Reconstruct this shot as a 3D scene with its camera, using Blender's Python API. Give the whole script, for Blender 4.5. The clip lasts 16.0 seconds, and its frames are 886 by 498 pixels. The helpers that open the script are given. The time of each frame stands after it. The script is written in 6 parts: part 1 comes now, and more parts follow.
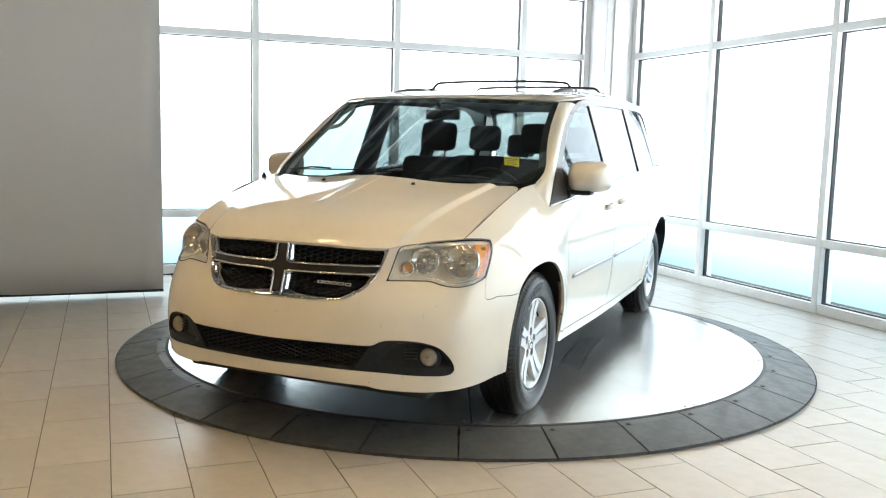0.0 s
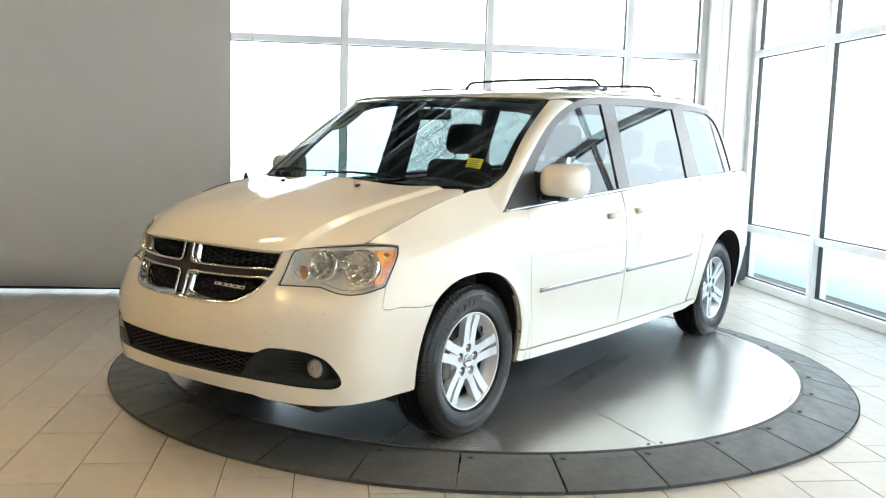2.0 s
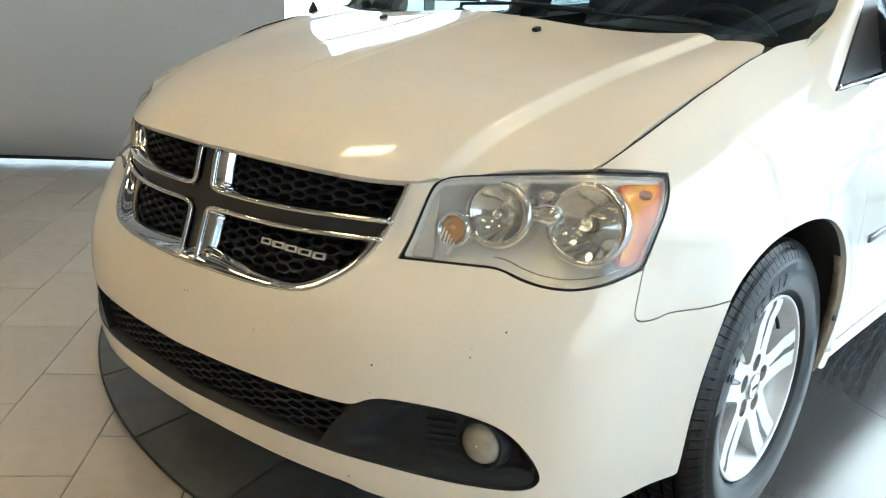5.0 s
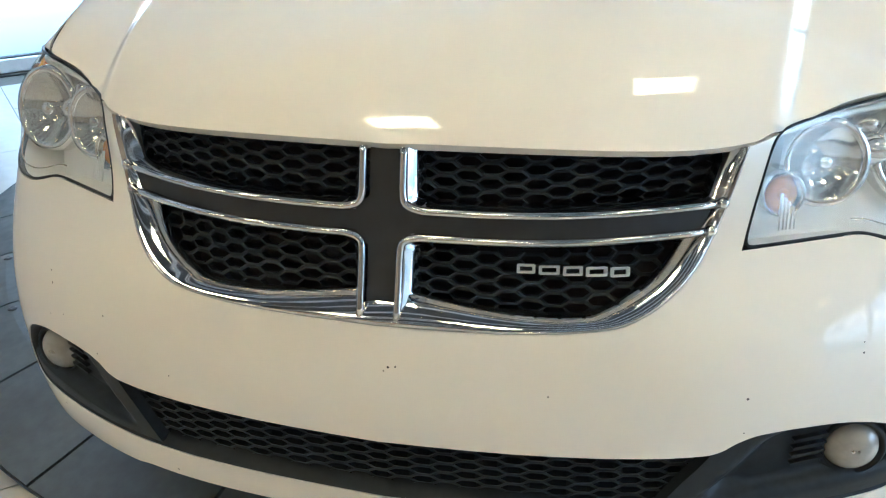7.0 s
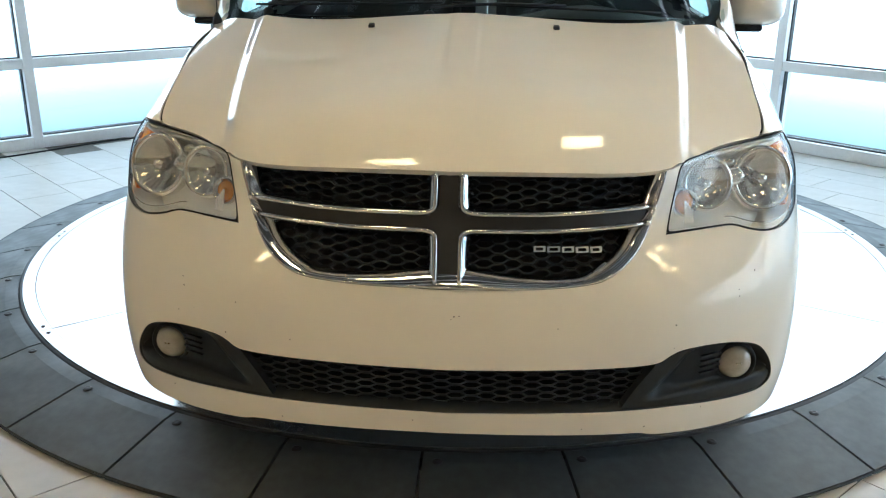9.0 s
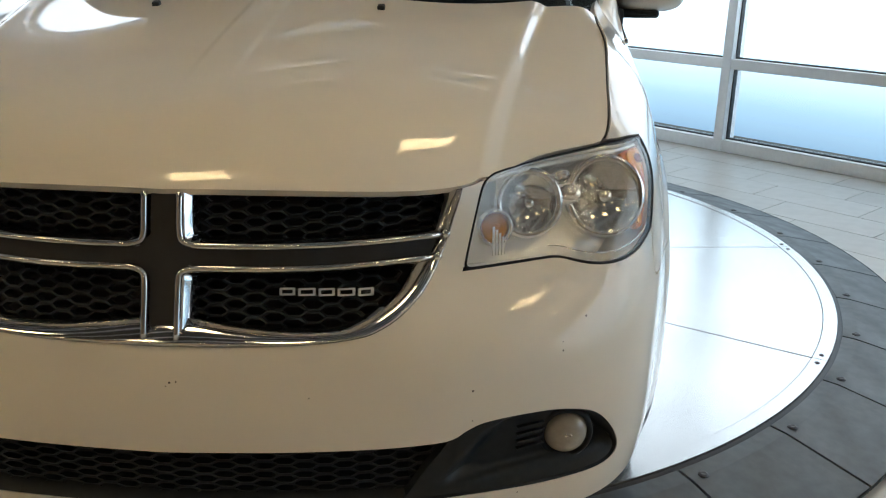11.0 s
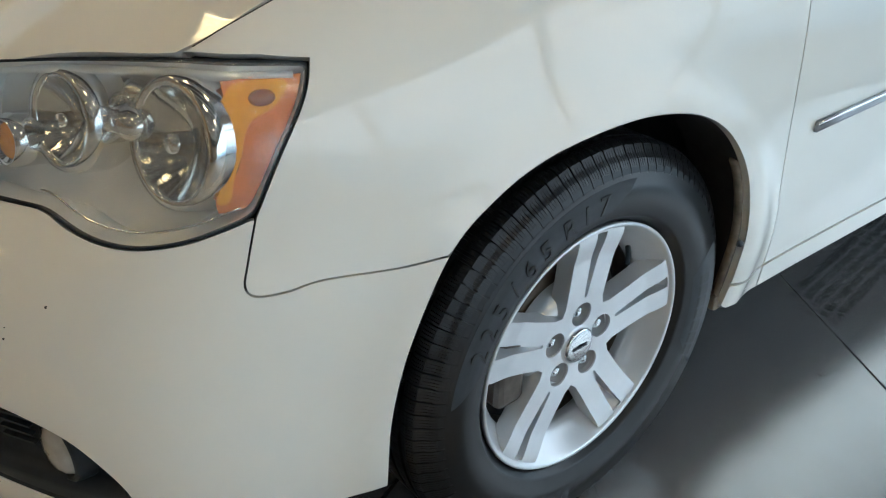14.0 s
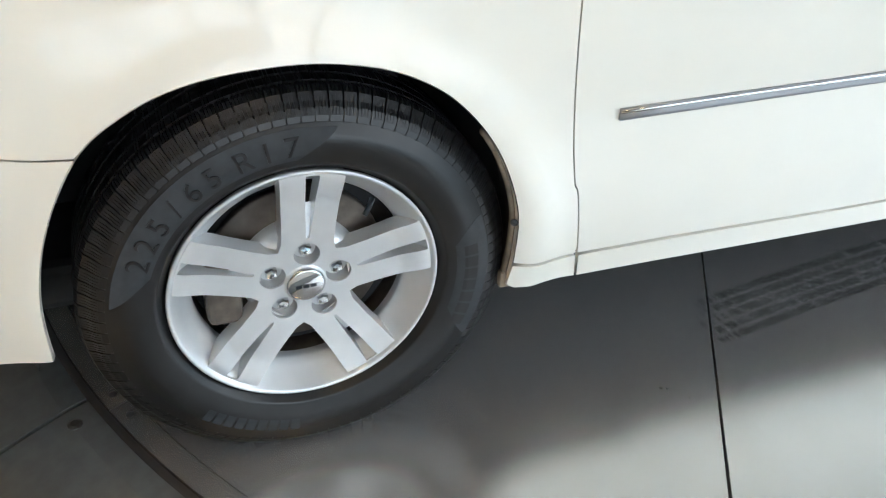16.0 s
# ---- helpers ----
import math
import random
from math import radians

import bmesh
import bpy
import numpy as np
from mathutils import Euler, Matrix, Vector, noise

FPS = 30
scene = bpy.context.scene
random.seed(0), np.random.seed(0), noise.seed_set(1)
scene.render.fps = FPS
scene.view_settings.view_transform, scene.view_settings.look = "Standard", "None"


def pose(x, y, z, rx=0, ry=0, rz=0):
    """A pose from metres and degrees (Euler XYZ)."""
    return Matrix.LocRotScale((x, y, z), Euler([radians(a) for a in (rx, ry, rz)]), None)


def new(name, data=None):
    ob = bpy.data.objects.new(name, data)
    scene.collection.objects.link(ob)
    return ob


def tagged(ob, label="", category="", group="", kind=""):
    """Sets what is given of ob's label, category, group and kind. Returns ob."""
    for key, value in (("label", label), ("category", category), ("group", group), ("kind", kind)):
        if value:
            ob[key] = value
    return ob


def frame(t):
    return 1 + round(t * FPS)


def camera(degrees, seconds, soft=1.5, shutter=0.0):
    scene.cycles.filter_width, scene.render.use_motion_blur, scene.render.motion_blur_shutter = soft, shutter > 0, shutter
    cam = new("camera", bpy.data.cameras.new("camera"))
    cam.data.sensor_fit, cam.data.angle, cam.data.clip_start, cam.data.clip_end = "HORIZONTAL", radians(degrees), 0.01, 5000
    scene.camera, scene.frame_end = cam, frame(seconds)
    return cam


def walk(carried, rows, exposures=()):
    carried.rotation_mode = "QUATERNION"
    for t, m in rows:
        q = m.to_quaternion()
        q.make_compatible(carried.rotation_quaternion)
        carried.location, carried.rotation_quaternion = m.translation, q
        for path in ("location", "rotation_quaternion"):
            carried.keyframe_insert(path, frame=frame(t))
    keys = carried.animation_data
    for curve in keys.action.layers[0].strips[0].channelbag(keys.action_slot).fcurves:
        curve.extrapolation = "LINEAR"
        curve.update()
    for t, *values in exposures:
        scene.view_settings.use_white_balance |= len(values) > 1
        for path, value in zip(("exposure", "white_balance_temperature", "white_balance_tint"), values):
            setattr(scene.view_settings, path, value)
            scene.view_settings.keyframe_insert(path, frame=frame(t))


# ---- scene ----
cam = camera(53.97, 16.0, soft=1.15)
PATH = [
    (0, 2.221, -4.149, 1.351, 82.95, -1.45, 23.83),
    (0.5, 2.579, -3.984, 1.345, 82.98, -1.77, 27.55),
    (1, 2.907, -3.759, 1.335, 83.28, -1.57, 31.16),
    (1.5, 3.144, -3.525, 1.331, 83.33, -1.64, 34.91),
    (2, 3.203, -3.221, 1.336, 83.21, -1.68, 37.62),
    (2.5, 3.051, -2.939, 1.319, 83.05, -1.77, 38.63),
    (3, 2.753, -2.691, 1.318, 81.38, -1.86, 38.63),
    (3.5, 2.469, -2.423, 1.283, 79.45, -1.94, 40.01),
    (4, 2.183, -2.210, 1.252, 76.45, -2.23, 41.87),
    (4.5, 1.875, -2.054, 1.263, 74.70, -2.58, 42.24),
    (5, 1.555, -1.925, 1.241, 72.74, -2.37, 41.14),
    (5.2, 1.439, -1.891, 1.232, 72.48, -2.02, 40.39),
    (5.72, 1.133, -1.817, 1.228, 70.09, -1.08, 35.92),
    (6.25, 0.770, -1.809, 1.234, 67.10, 0.22, 26.73),
    (6.78, 0.454, -1.884, 1.246, 65.02, 1.23, 17.09),
    (7.3, 0.289, -2.058, 1.264, 65.32, 1.36, 11.22),
    (7.5, 0.268, -2.170, 1.252, 66.61, 1.21, 10.05),
    (8, 0.201, -2.437, 1.298, 68.59, 0.38, 6.90),
    (8.2, 0.172, -2.511, 1.316, 69.53, 0.06, 6.08),
    (8.72, 0.121, -2.657, 1.333, 70.86, -0.40, 4.34),
    (9.25, 0.089, -2.697, 1.328, 71.40, -0.56, 3.23),
    (9.78, 0.118, -2.643, 1.309, 71.46, -0.59, 2.82),
    (10.3, 0.232, -2.501, 1.287, 71.36, -0.68, 2.74),
    (10.5, 0.328, -2.422, 1.281, 71.31, -0.73, 2.91),
    (11, 0.516, -2.198, 1.252, 71.24, -0.86, 2.98),
    (11.5, 0.714, -1.953, 1.260, 70.25, -0.22, 5.29),
    (12, 0.910, -1.697, 1.250, 68.86, -0.32, 12.82),
    (12.5, 1.109, -1.464, 1.253, 65.60, 0.52, 21.61),
    (13, 1.270, -1.287, 1.240, 64.12, 0.82, 29.96),
    (13.5, 1.503, -1.130, 1.249, 62.24, 0.95, 42.07),
    (14, 1.674, -0.921, 1.221, 59.78, 0.06, 50.76),
    (14.5, 1.804, -0.714, 1.232, 57.39, -0.64, 56.57),
    (15, 1.968, -0.526, 1.248, 56.33, -0.12, 64.17),
    (15.5, 2.063, -0.392, 1.229, 55.04, -1.19, 67.56),
    (16, 2.065, -0.223, 1.250, 54.85, -2.35, 69.67),
]
EXPOSURE = [(0, .22, 6000, 8), (2, .31, 6000, 8), (3, .27, 5950, 9), (3.5, .29, 5900, 8), (4, .05, 5850, 8), (4.5, .24, 5650, 7), (5.0, .40, 5400, 4), (5.2, .44, 5350, 4), (7.3, .76, 4550, 4), (7.5, .70, 4550, 4), (8.0, .24, 4750, 4), (8.2, .18, 4850, 4), (10.3, .25, 5550, 6), (10.6, .06, 5550, 6), (11.0, -.54, 5550, 8),
    (11.5, -.94, 5500, 7), (12, -1.02, 5500, 7), (12.5, -1.00, 5450, 6), (13.0, -.82, 5300, 6), (13.5, -.63, 5200, 7), (14.0, -.50, 5300, 6), (14.5, -.27, 5400, 6), (15.0, -.15, 5500, 7), (15.5, .02, 5700, 8), (16, .14, 5800, 10)]
walk(cam, [(t, pose(*row)) for t, *row in PATH], EXPOSURE)

# ---- daylight and lamps
world = bpy.data.worlds.new("world")
scene.world = world
world.use_nodes = True
wt = world.node_tree
sky = wt.nodes.new("ShaderNodeTexSky")
sky.sky_type, sky.sun_disc, sky.sun_elevation, sky.sun_rotation = "NISHITA", False, radians(32), radians(160)
wt.links.new(sky.outputs[0], wt.nodes["Background"].inputs[0])
wt.nodes["Background"].inputs[1].default_value = 0.12

FLOOR_Z = -0.070
WINDOW_GLOW = 4.4
LAMP_GLOW = 50.0

# ---- materials
def mat(name, colour, rough=0.5, metal=0.0, coat=0.0, spec=0.5, grain=0.0, grain_scale=40.0, bump=0.0, bump_scale=300.0, stain=0.0, stain_scale=3.0, stain_detail=5.0, rough_var=0.0, random=0.0, island=False, trans=0.0, ior=1.45, coat_rough=0.03):
    m = bpy.data.materials.new(name)
    m.use_nodes = True
    nt = m.node_tree
    b = nt.nodes["Principled BSDF"]
    b.inputs["Base Color"].default_value = (*colour, 1)
    b.inputs["Roughness"].default_value = rough
    b.inputs["Metallic"].default_value = metal
    b.inputs["Coat Weight"].default_value = coat
    b.inputs["Coat Roughness"].default_value = coat_rough
    b.inputs["Specular IOR Level"].default_value = spec
    b.inputs["Transmission Weight"].default_value = trans
    b.inputs["IOR"].default_value = ior
    co = nt.nodes.new("ShaderNodeTexCoord").outputs["Object"]
    def tex(scale, detail=4.0):
        n = nt.nodes.new("ShaderNodeTexNoise")
        n.inputs["Scale"].default_value, n.inputs["Detail"].default_value = scale, detail
        nt.links.new(co, n.inputs["Vector"])
        return n.outputs["Fac"]
    def ramp(src, lo, hi):
        n = nt.nodes.new("ShaderNodeMapRange")
        n.interpolation_type = "SMOOTHSTEP"
        n.inputs["From Min"].default_value, n.inputs["From Max"].default_value = 0.22, 0.78
        n.inputs["To Min"].default_value, n.inputs["To Max"].default_value = lo, hi
        nt.links.new(src, n.inputs["Value"])
        return n.outputs["Result"]
    def times(a, b_):
        n = nt.nodes.new("ShaderNodeMath")
        n.operation = "MULTIPLY"
        nt.links.new(a, n.inputs[0])
        nt.links.new(b_, n.inputs[1])
        return n.outputs[0]
    gains = []
    if grain: gains.append(ramp(tex(grain_scale, 6.0), 1 - grain, 1 + grain))
    if stain: gains.append(ramp(tex(stain_scale, stain_detail), 1 - stain, 1 + stain))
    if random:
        oi = nt.nodes.new("ShaderNodeNewGeometry").outputs["Random Per Island"] if island else nt.nodes.new("ShaderNodeObjectInfo").outputs["Random"]
        n = nt.nodes.new("ShaderNodeMapRange")
        n.inputs["To Min"].default_value, n.inputs["To Max"].default_value = 1 - random, 1 + random
        nt.links.new(oi, n.inputs["Value"])
        gains.append(n.outputs["Result"])
    if gains:
        g = gains[0]
        for k in gains[1:]: g = times(g, k)
        hsv = nt.nodes.new("ShaderNodeHueSaturation")
        hsv.inputs["Color"].default_value = (*colour, 1)
        nt.links.new(g, hsv.inputs["Value"])
        nt.links.new(hsv.outputs[0], b.inputs["Base Color"])
    if rough_var:
        nt.links.new(ramp(tex(stain_scale * 2.3, stain_detail), max(0, rough - rough_var), rough + rough_var), b.inputs["Roughness"])
    if bump:
        n = nt.nodes.new("ShaderNodeBump")
        n.inputs["Strength"].default_value, n.inputs["Distance"].default_value = bump, 0.002
        nt.links.new(tex(bump_scale, 3.0), n.inputs["Height"])
        nt.links.new(n.outputs[0], b.inputs["Normal"])
    return m

def glass_mat(name, tint, shine=0.06, edge=0.9, haze=0.0, gloss=0.01):
    """thin pane: clear tinted film with a Fresnel gloss"""
    m = bpy.data.materials.new(name)
    m.use_nodes = True
    nt = m.node_tree
    nt.nodes.remove(nt.nodes["Principled BSDF"])
    tr, gl, mix, lw, pw, ma = (nt.nodes.new("ShaderNode" + k) for k in ("BsdfTransparent", "BsdfGlossy", "MixShader", "LayerWeight", "Math", "Math"))
    tr.inputs[0].default_value = (*tint, 1)
    gl.inputs["Roughness"].default_value = gloss
    # blue of the mirrored lower windows is put into the gloss colour
    gl.inputs["Color"].default_value = (.88, .95, 1, 1)
    lw.inputs["Blend"].default_value = 0.5
    pw.operation, ma.operation = "POWER", "MULTIPLY_ADD"
    pw.inputs[1].default_value = 4.5
    ma.inputs[1].default_value, ma.inputs[2].default_value = edge, shine
    nt.links.new(lw.outputs["Facing"], pw.inputs[0])
    nt.links.new(pw.outputs[0], ma.inputs[0])
    nt.links.new(ma.outputs[0], mix.inputs[0])
    if haze:
        df, mh = nt.nodes.new("ShaderNodeBsdfDiffuse"), nt.nodes.new("ShaderNodeMixShader")
        df.inputs[0].default_value, mh.inputs[0].default_value = (.8, .8, .78, 1), haze
        nt.links.new(tr.outputs[0], mh.inputs[1])
        nt.links.new(df.outputs[0], mh.inputs[2])
        nt.links.new(mh.outputs[0], mix.inputs[1])
    else:
        nt.links.new(tr.outputs[0], mix.inputs[1])
    nt.links.new(gl.outputs[0], mix.inputs[2])
    nt.links.new(mix.outputs[0], nt.nodes["Material Output"].inputs[0])
    return m

def glow_mat(name, colour, strength):
    m = bpy.data.materials.new(name)
    m.use_nodes = True
    nt = m.node_tree
    nt.nodes.remove(nt.nodes["Principled BSDF"])
    e = nt.nodes.new("ShaderNodeEmission")
    e.inputs[0].default_value, e.inputs[1].default_value = (*colour, 1), strength
    nt.links.new(e.outputs[0], nt.nodes["Material Output"].inputs[0])
    return m

M_PAINT = mat("white_car_paint", (.80, .768, .685), .40, coat=1.0, spec=.10, coat_rough=.009, grain=.012, grain_scale=9, stain=.015, stain_scale=2.5)
M_CHROME = mat("chrome", (.66, .67, .68), .07, 1.0, rough_var=.03, stain=.04, stain_scale=20)
M_BLACK = mat("black_plastic", (.021, .026, .031), .42, spec=.20, grain=.15, grain_scale=60, bump=.08, bump_scale=900)
M_GLOSSBLACK = mat("gloss_black_trim", (.02, .02, .022), .12, coat=.5)
M_SURROUND = mat("satin_window_surround", (.075, .079, .084), .24, spec=.5, grain=.08)
M_GREYTRIM = mat("dark_grey_cross", (.028, .031, .036), .38, grain=.1)
M_RUBBER = mat("tyre_rubber", (.0112, .0112, .0116), .36, spec=.5, grain=.18, grain_scale=30, bump=.10, bump_scale=500, stain=.15, stain_scale=9)
M_ALLOY = mat("silver_alloy", (.68, .69, .70), .37, .55, coat=.25, grain=.03, grain_scale=25, stain=.05, stain_scale=8)
M_POCKET = mat("lug_pocket_metal", (.42, .42, .42), .4, .5)
M_IRON = mat("brake_iron", (.15, .128, .108), .55, .6, grain=.2, stain=.35, stain_scale=14)
M_DARK = mat("underbody_black", (.026, .027, .028), .8, grain=.2)
M_SEAT = mat("charcoal_seat_cloth", (.045, .047, .052), .85, grain=.2, grain_scale=90, bump=.3, bump_scale=400)
M_PILLAR = mat("pale_pillar_trim", (.42, .40, .36), .7, grain=.06)
M_INNER = mat("grey_interior_trim", (.20, .20, .195), .7, grain=.06)
M_WSGLASS = glass_mat("windshield_glass", (.76, .86, .84), .060, .25)
M_SIDEGLASS = glass_mat("side_window_glass", (.17, .19, .19), .135, .45)
M_FRONTGLASS = glass_mat("front_window_glass", (.40, .49, .50), .10, .35)
M_LENS = glass_mat("headlight_lens", (.93, .94, .93), .06, .30, .12, .16)
M_REFLECT = mat("headlight_reflector", (.60, .60, .565), .10, 1.0, rough_var=.04, stain=.12, stain_scale=30, bump=.06, bump_scale=60)
M_RINGCHROME = mat("headlight_ring", (.78, .78, .77), .12, 1.0, rough_var=.04)
M_BAR = mat("dark_grey_bar", (.055, .055, .057), .45, grain=.1)
M_MOULD = mat("grey_moulding", (.36, .37, .39), .35, .3)
M_HOUSING = mat("headlight_housing", (.86, .865, .85), .30, .30, stain=.10, stain_scale=12)
M_AMBER = mat("amber_bulb_glass", (.62, .26, .03), .22, coat=.6, stain=.25, stain_scale=25)
M_AMBERLENS = mat("amber_prism_plastic", (.86, .25, .02), .36, spec=.3, bump=.5, bump_scale=240, stain=.15, stain_scale=30)
M_TONGUE = mat("bright_amber_plastic", (1.0, .44, .008), .3, spec=.25, grain=.08, grain_scale=60)
M_BULB = mat("dark_amber_bulb", (.30, .085, .02), .15, coat=.8)
M_TAIL = mat("red_tail_lens", (.45, .02, .02), .12, coat=1.0)
M_LINER = mat("soiled_arch_liner", (.20, .165, .125), .8, grain=.3, grain_scale=40, stain=.5, stain_scale=18)
M_CHIP = mat("dark_paint_chip", (.05, .045, .04), .7)
def film_mat(name, colour, cover):
    """thin patchy dirt over what lies beneath"""
    m = bpy.data.materials.new(name)
    m.use_nodes = True
    nt = m.node_tree
    b = nt.nodes["Principled BSDF"]
    b.inputs["Base Color"].default_value = (*colour, 1)
    b.inputs["Roughness"].default_value = .6
    tr, mix, tc, no, rg = (nt.nodes.new("ShaderNode" + k) for k in ("BsdfTransparent", "MixShader", "TexCoord", "TexNoise", "MapRange"))
    no.inputs["Scale"].default_value, no.inputs["Detail"].default_value = 7, 5
    rg.inputs["From Min"].default_value, rg.inputs["From Max"].default_value = .35, .65
    rg.inputs["To Min"].default_value, rg.inputs["To Max"].default_value = cover * .25, cover
    for x, y in ((tc.outputs["Object"], no.inputs["Vector"]), (no.outputs[0], rg.inputs[0]), (rg.outputs[0], mix.inputs[0]), (tr.outputs[0], mix.inputs[1]), (b.outputs[0], mix.inputs[2]), (mix.outputs[0], nt.nodes["Material Output"].inputs[0])):
        nt.links.new(x, y)
    return m
M_SCUFF = film_mat("dark_tyre_print", (.05, .05, .052), .50)
M_GRILLE = mat("grille_black", (.017, .022, .027), .5, spec=.2, grain=.2, grain_scale=60)
M_FOGLENS = mat("fog_lamp_glass", (.34, .33, .30), .16, coat=1.0, grain=.12, grain_scale=50)
M_YELLOW = mat("yellow_sticker_paper", (.85, .72, .05), .6, grain=.05)
M_INK = mat("ink", (.05, .05, .03), .7)
M_GREYMARK = mat("tyre_marking", (.033, .036, .040), .42, spec=.4, grain=.15, grain_scale=60)

M_STEEL = mat("galvanised_steel_plate", (.58, .58, .57), .25, .81, grain=.03, grain_scale=22, stain=.05, stain_scale=3.0, stain_detail=6.0, rough_var=.014)
M_RING = mat("grey_green_coated_steel", (.108, .119, .122), .55, .15, grain=.10, grain_scale=35, stain=.16, stain_scale=4, rough_var=.12, random=.06, bump=.05, bump_scale=200)
M_RINGTRIM = mat("black_edge_strip", (.03, .03, .032), .5)
M_BOLT = mat("dark_bolt_steel", (.08, .08, .08), .45, .8)
M_TILE = mat("beige_porcelain_tile", (.52, .485, .43), .38, grain=.035, grain_scale=18, stain=.05, stain_scale=2.2, rough_var=.08, random=.045, bump=.02, bump_scale=120)
M_TILEFAR = mat("beige_porcelain_tile_far", (.52, .485, .43), .38, grain=.035, grain_scale=18, stain=.05, stain_scale=2.2, rough_var=.08, random=.045, island=True, bump=.02, bump_scale=120)
M_GROUT = mat("grey_grout", (.16, .145, .125), .9, grain=.15)
M_FRAME = mat("white_aluminium_frame", (.92, .925, .925), .42, grain=.02, stain=.04, stain_scale=5)
M_GASKET = mat("dark_window_gasket", (.05, .05, .05), .6)
M_PANE = glass_mat("window_pane", (.97, .985, .98), .03)
M_SCREEN = mat("grey_backdrop_fabric", (.58, .55, .51), .8, grain=.03, grain_scale=120, stain=.04, stain_scale=1.2)
nt = M_SCREEN.node_tree
b_, o_ = nt.nodes["Principled BSDF"], nt.nodes["Material Output"]
tl, mx = nt.nodes.new("ShaderNodeBsdfTranslucent"), nt.nodes.new("ShaderNodeMixShader")
tl.inputs[0].default_value = (.54, .51, .475, 1)
mx.inputs[0].default_value = .5
nt.links.new(b_.outputs[0], mx.inputs[1])
nt.links.new(tl.outputs[0], mx.inputs[2])
nt.links.new(mx.outputs[0], o_.inputs[0])
M_WALL = mat("beige_wall_paint", (.40, .295, .19), .75, grain=.03, stain=.05, stain_scale=1.0)
M_CEIL = mat("dark_ceiling_deck", (.085, .085, .085), .7, grain=.1)
M_JOIST = mat("white_painted_joist", (.66, .67, .68), .55, grain=.05)
M_LAMP = glow_mat("warm_lamp_diffuser", (1, .655, .285), LAMP_GLOW)
M_TUBE = glow_mat("white_light_tube", (1, .97, .92), 3.2)
M_LOUVRE = mat("lamp_louvre", (.16, .155, .14), .5, .1)

# frosted daylight behind the panes: pale blue near the ground, white above
M_BACK = bpy.data.materials.new("frosted_daylight")
M_BACK.use_nodes = True
nt = M_BACK.node_tree
nt.nodes.remove(nt.nodes["Principled BSDF"])
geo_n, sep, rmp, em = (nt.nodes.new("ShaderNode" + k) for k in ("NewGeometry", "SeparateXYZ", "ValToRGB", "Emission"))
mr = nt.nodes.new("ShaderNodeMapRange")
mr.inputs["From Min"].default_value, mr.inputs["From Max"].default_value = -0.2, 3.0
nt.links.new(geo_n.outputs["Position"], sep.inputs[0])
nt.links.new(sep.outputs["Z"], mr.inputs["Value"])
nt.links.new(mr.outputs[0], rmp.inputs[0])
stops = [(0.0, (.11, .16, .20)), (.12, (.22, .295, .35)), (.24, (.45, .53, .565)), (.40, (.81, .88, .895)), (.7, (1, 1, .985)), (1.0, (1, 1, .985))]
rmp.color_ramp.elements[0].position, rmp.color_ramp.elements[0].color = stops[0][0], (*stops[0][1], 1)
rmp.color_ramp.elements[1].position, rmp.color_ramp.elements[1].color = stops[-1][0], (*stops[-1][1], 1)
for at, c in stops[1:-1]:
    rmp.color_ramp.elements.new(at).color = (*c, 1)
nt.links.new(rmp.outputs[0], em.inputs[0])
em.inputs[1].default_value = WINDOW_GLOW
nt.links.new(em.outputs[0], nt.nodes["Material Output"].inputs[0])

# ---- mesh helpers
def part(name, bm, material, parent=None, label="", smooth=False):
    me = bpy.data.meshes.new(name)
    bm.to_mesh(me)
    bm.free()
    me.materials.append(material)
    if smooth:
        me.polygons.foreach_set("use_smooth", [True] * len(me.polygons))
    ob = new(name, me)
    ob.parent = parent
    if label: tagged(ob, label)
    return ob

def raw(name, verts, faces, material, parent=None, label="", smooth=False):
    me = bpy.data.meshes.new(name)
    me.from_pydata([tuple(map(float, v)) for v in verts], [], [tuple(map(int, f)) for f in faces])
    me.materials.append(material)
    if smooth:
        me.polygons.foreach_set("use_smooth", [True] * len(me.polygons))
    ob = new(name, me)
    ob.parent = parent
    if label: tagged(ob, label)
    return ob

def again(ob, parent, m=None):
    """one more object on the same mesh"""
    o = new(ob.name.split(".")[0], ob.data)
    o.parent = parent
    if m is not None: o.matrix_basis = m
    return o

def thing(name, label, category, group="", kind="", at=(0, 0, 0)):
    e = new(name)
    e.location = at
    return tagged(e, label, category, group, kind)

def box(bm, lo, hi, bevel=0.0, m=None):
    r = bmesh.ops.create_cube(bm, size=1)
    c = [(a + b) / 2 for a, b in zip(lo, hi)]
    s = [b - a for a, b in zip(lo, hi)]
    for v in r["verts"]:
        v.co = Vector(c[k] + v.co[k] * s[k] for k in range(3))
    if bevel:
        es = list({e for v in r["verts"] for e in v.link_edges})
        nv = bmesh.ops.bevel(bm, geom=es, offset=bevel, segments=2, affect="EDGES", profile=.5)["verts"]
        vs = list({v for f in nv for v in [f]} | {v for v in r["verts"] if v.is_valid})
    else:
        vs = r["verts"]
    if m is not None:
        bmesh.ops.transform(bm, matrix=m, verts=vs)
        if m.determinant() < 0: bmesh.ops.reverse_faces(bm, faces=bm.faces[:])
    return bm

def boxed(lo, hi, bevel=0.0, m=None):
    return box(bmesh.new(), lo, hi, bevel, m)

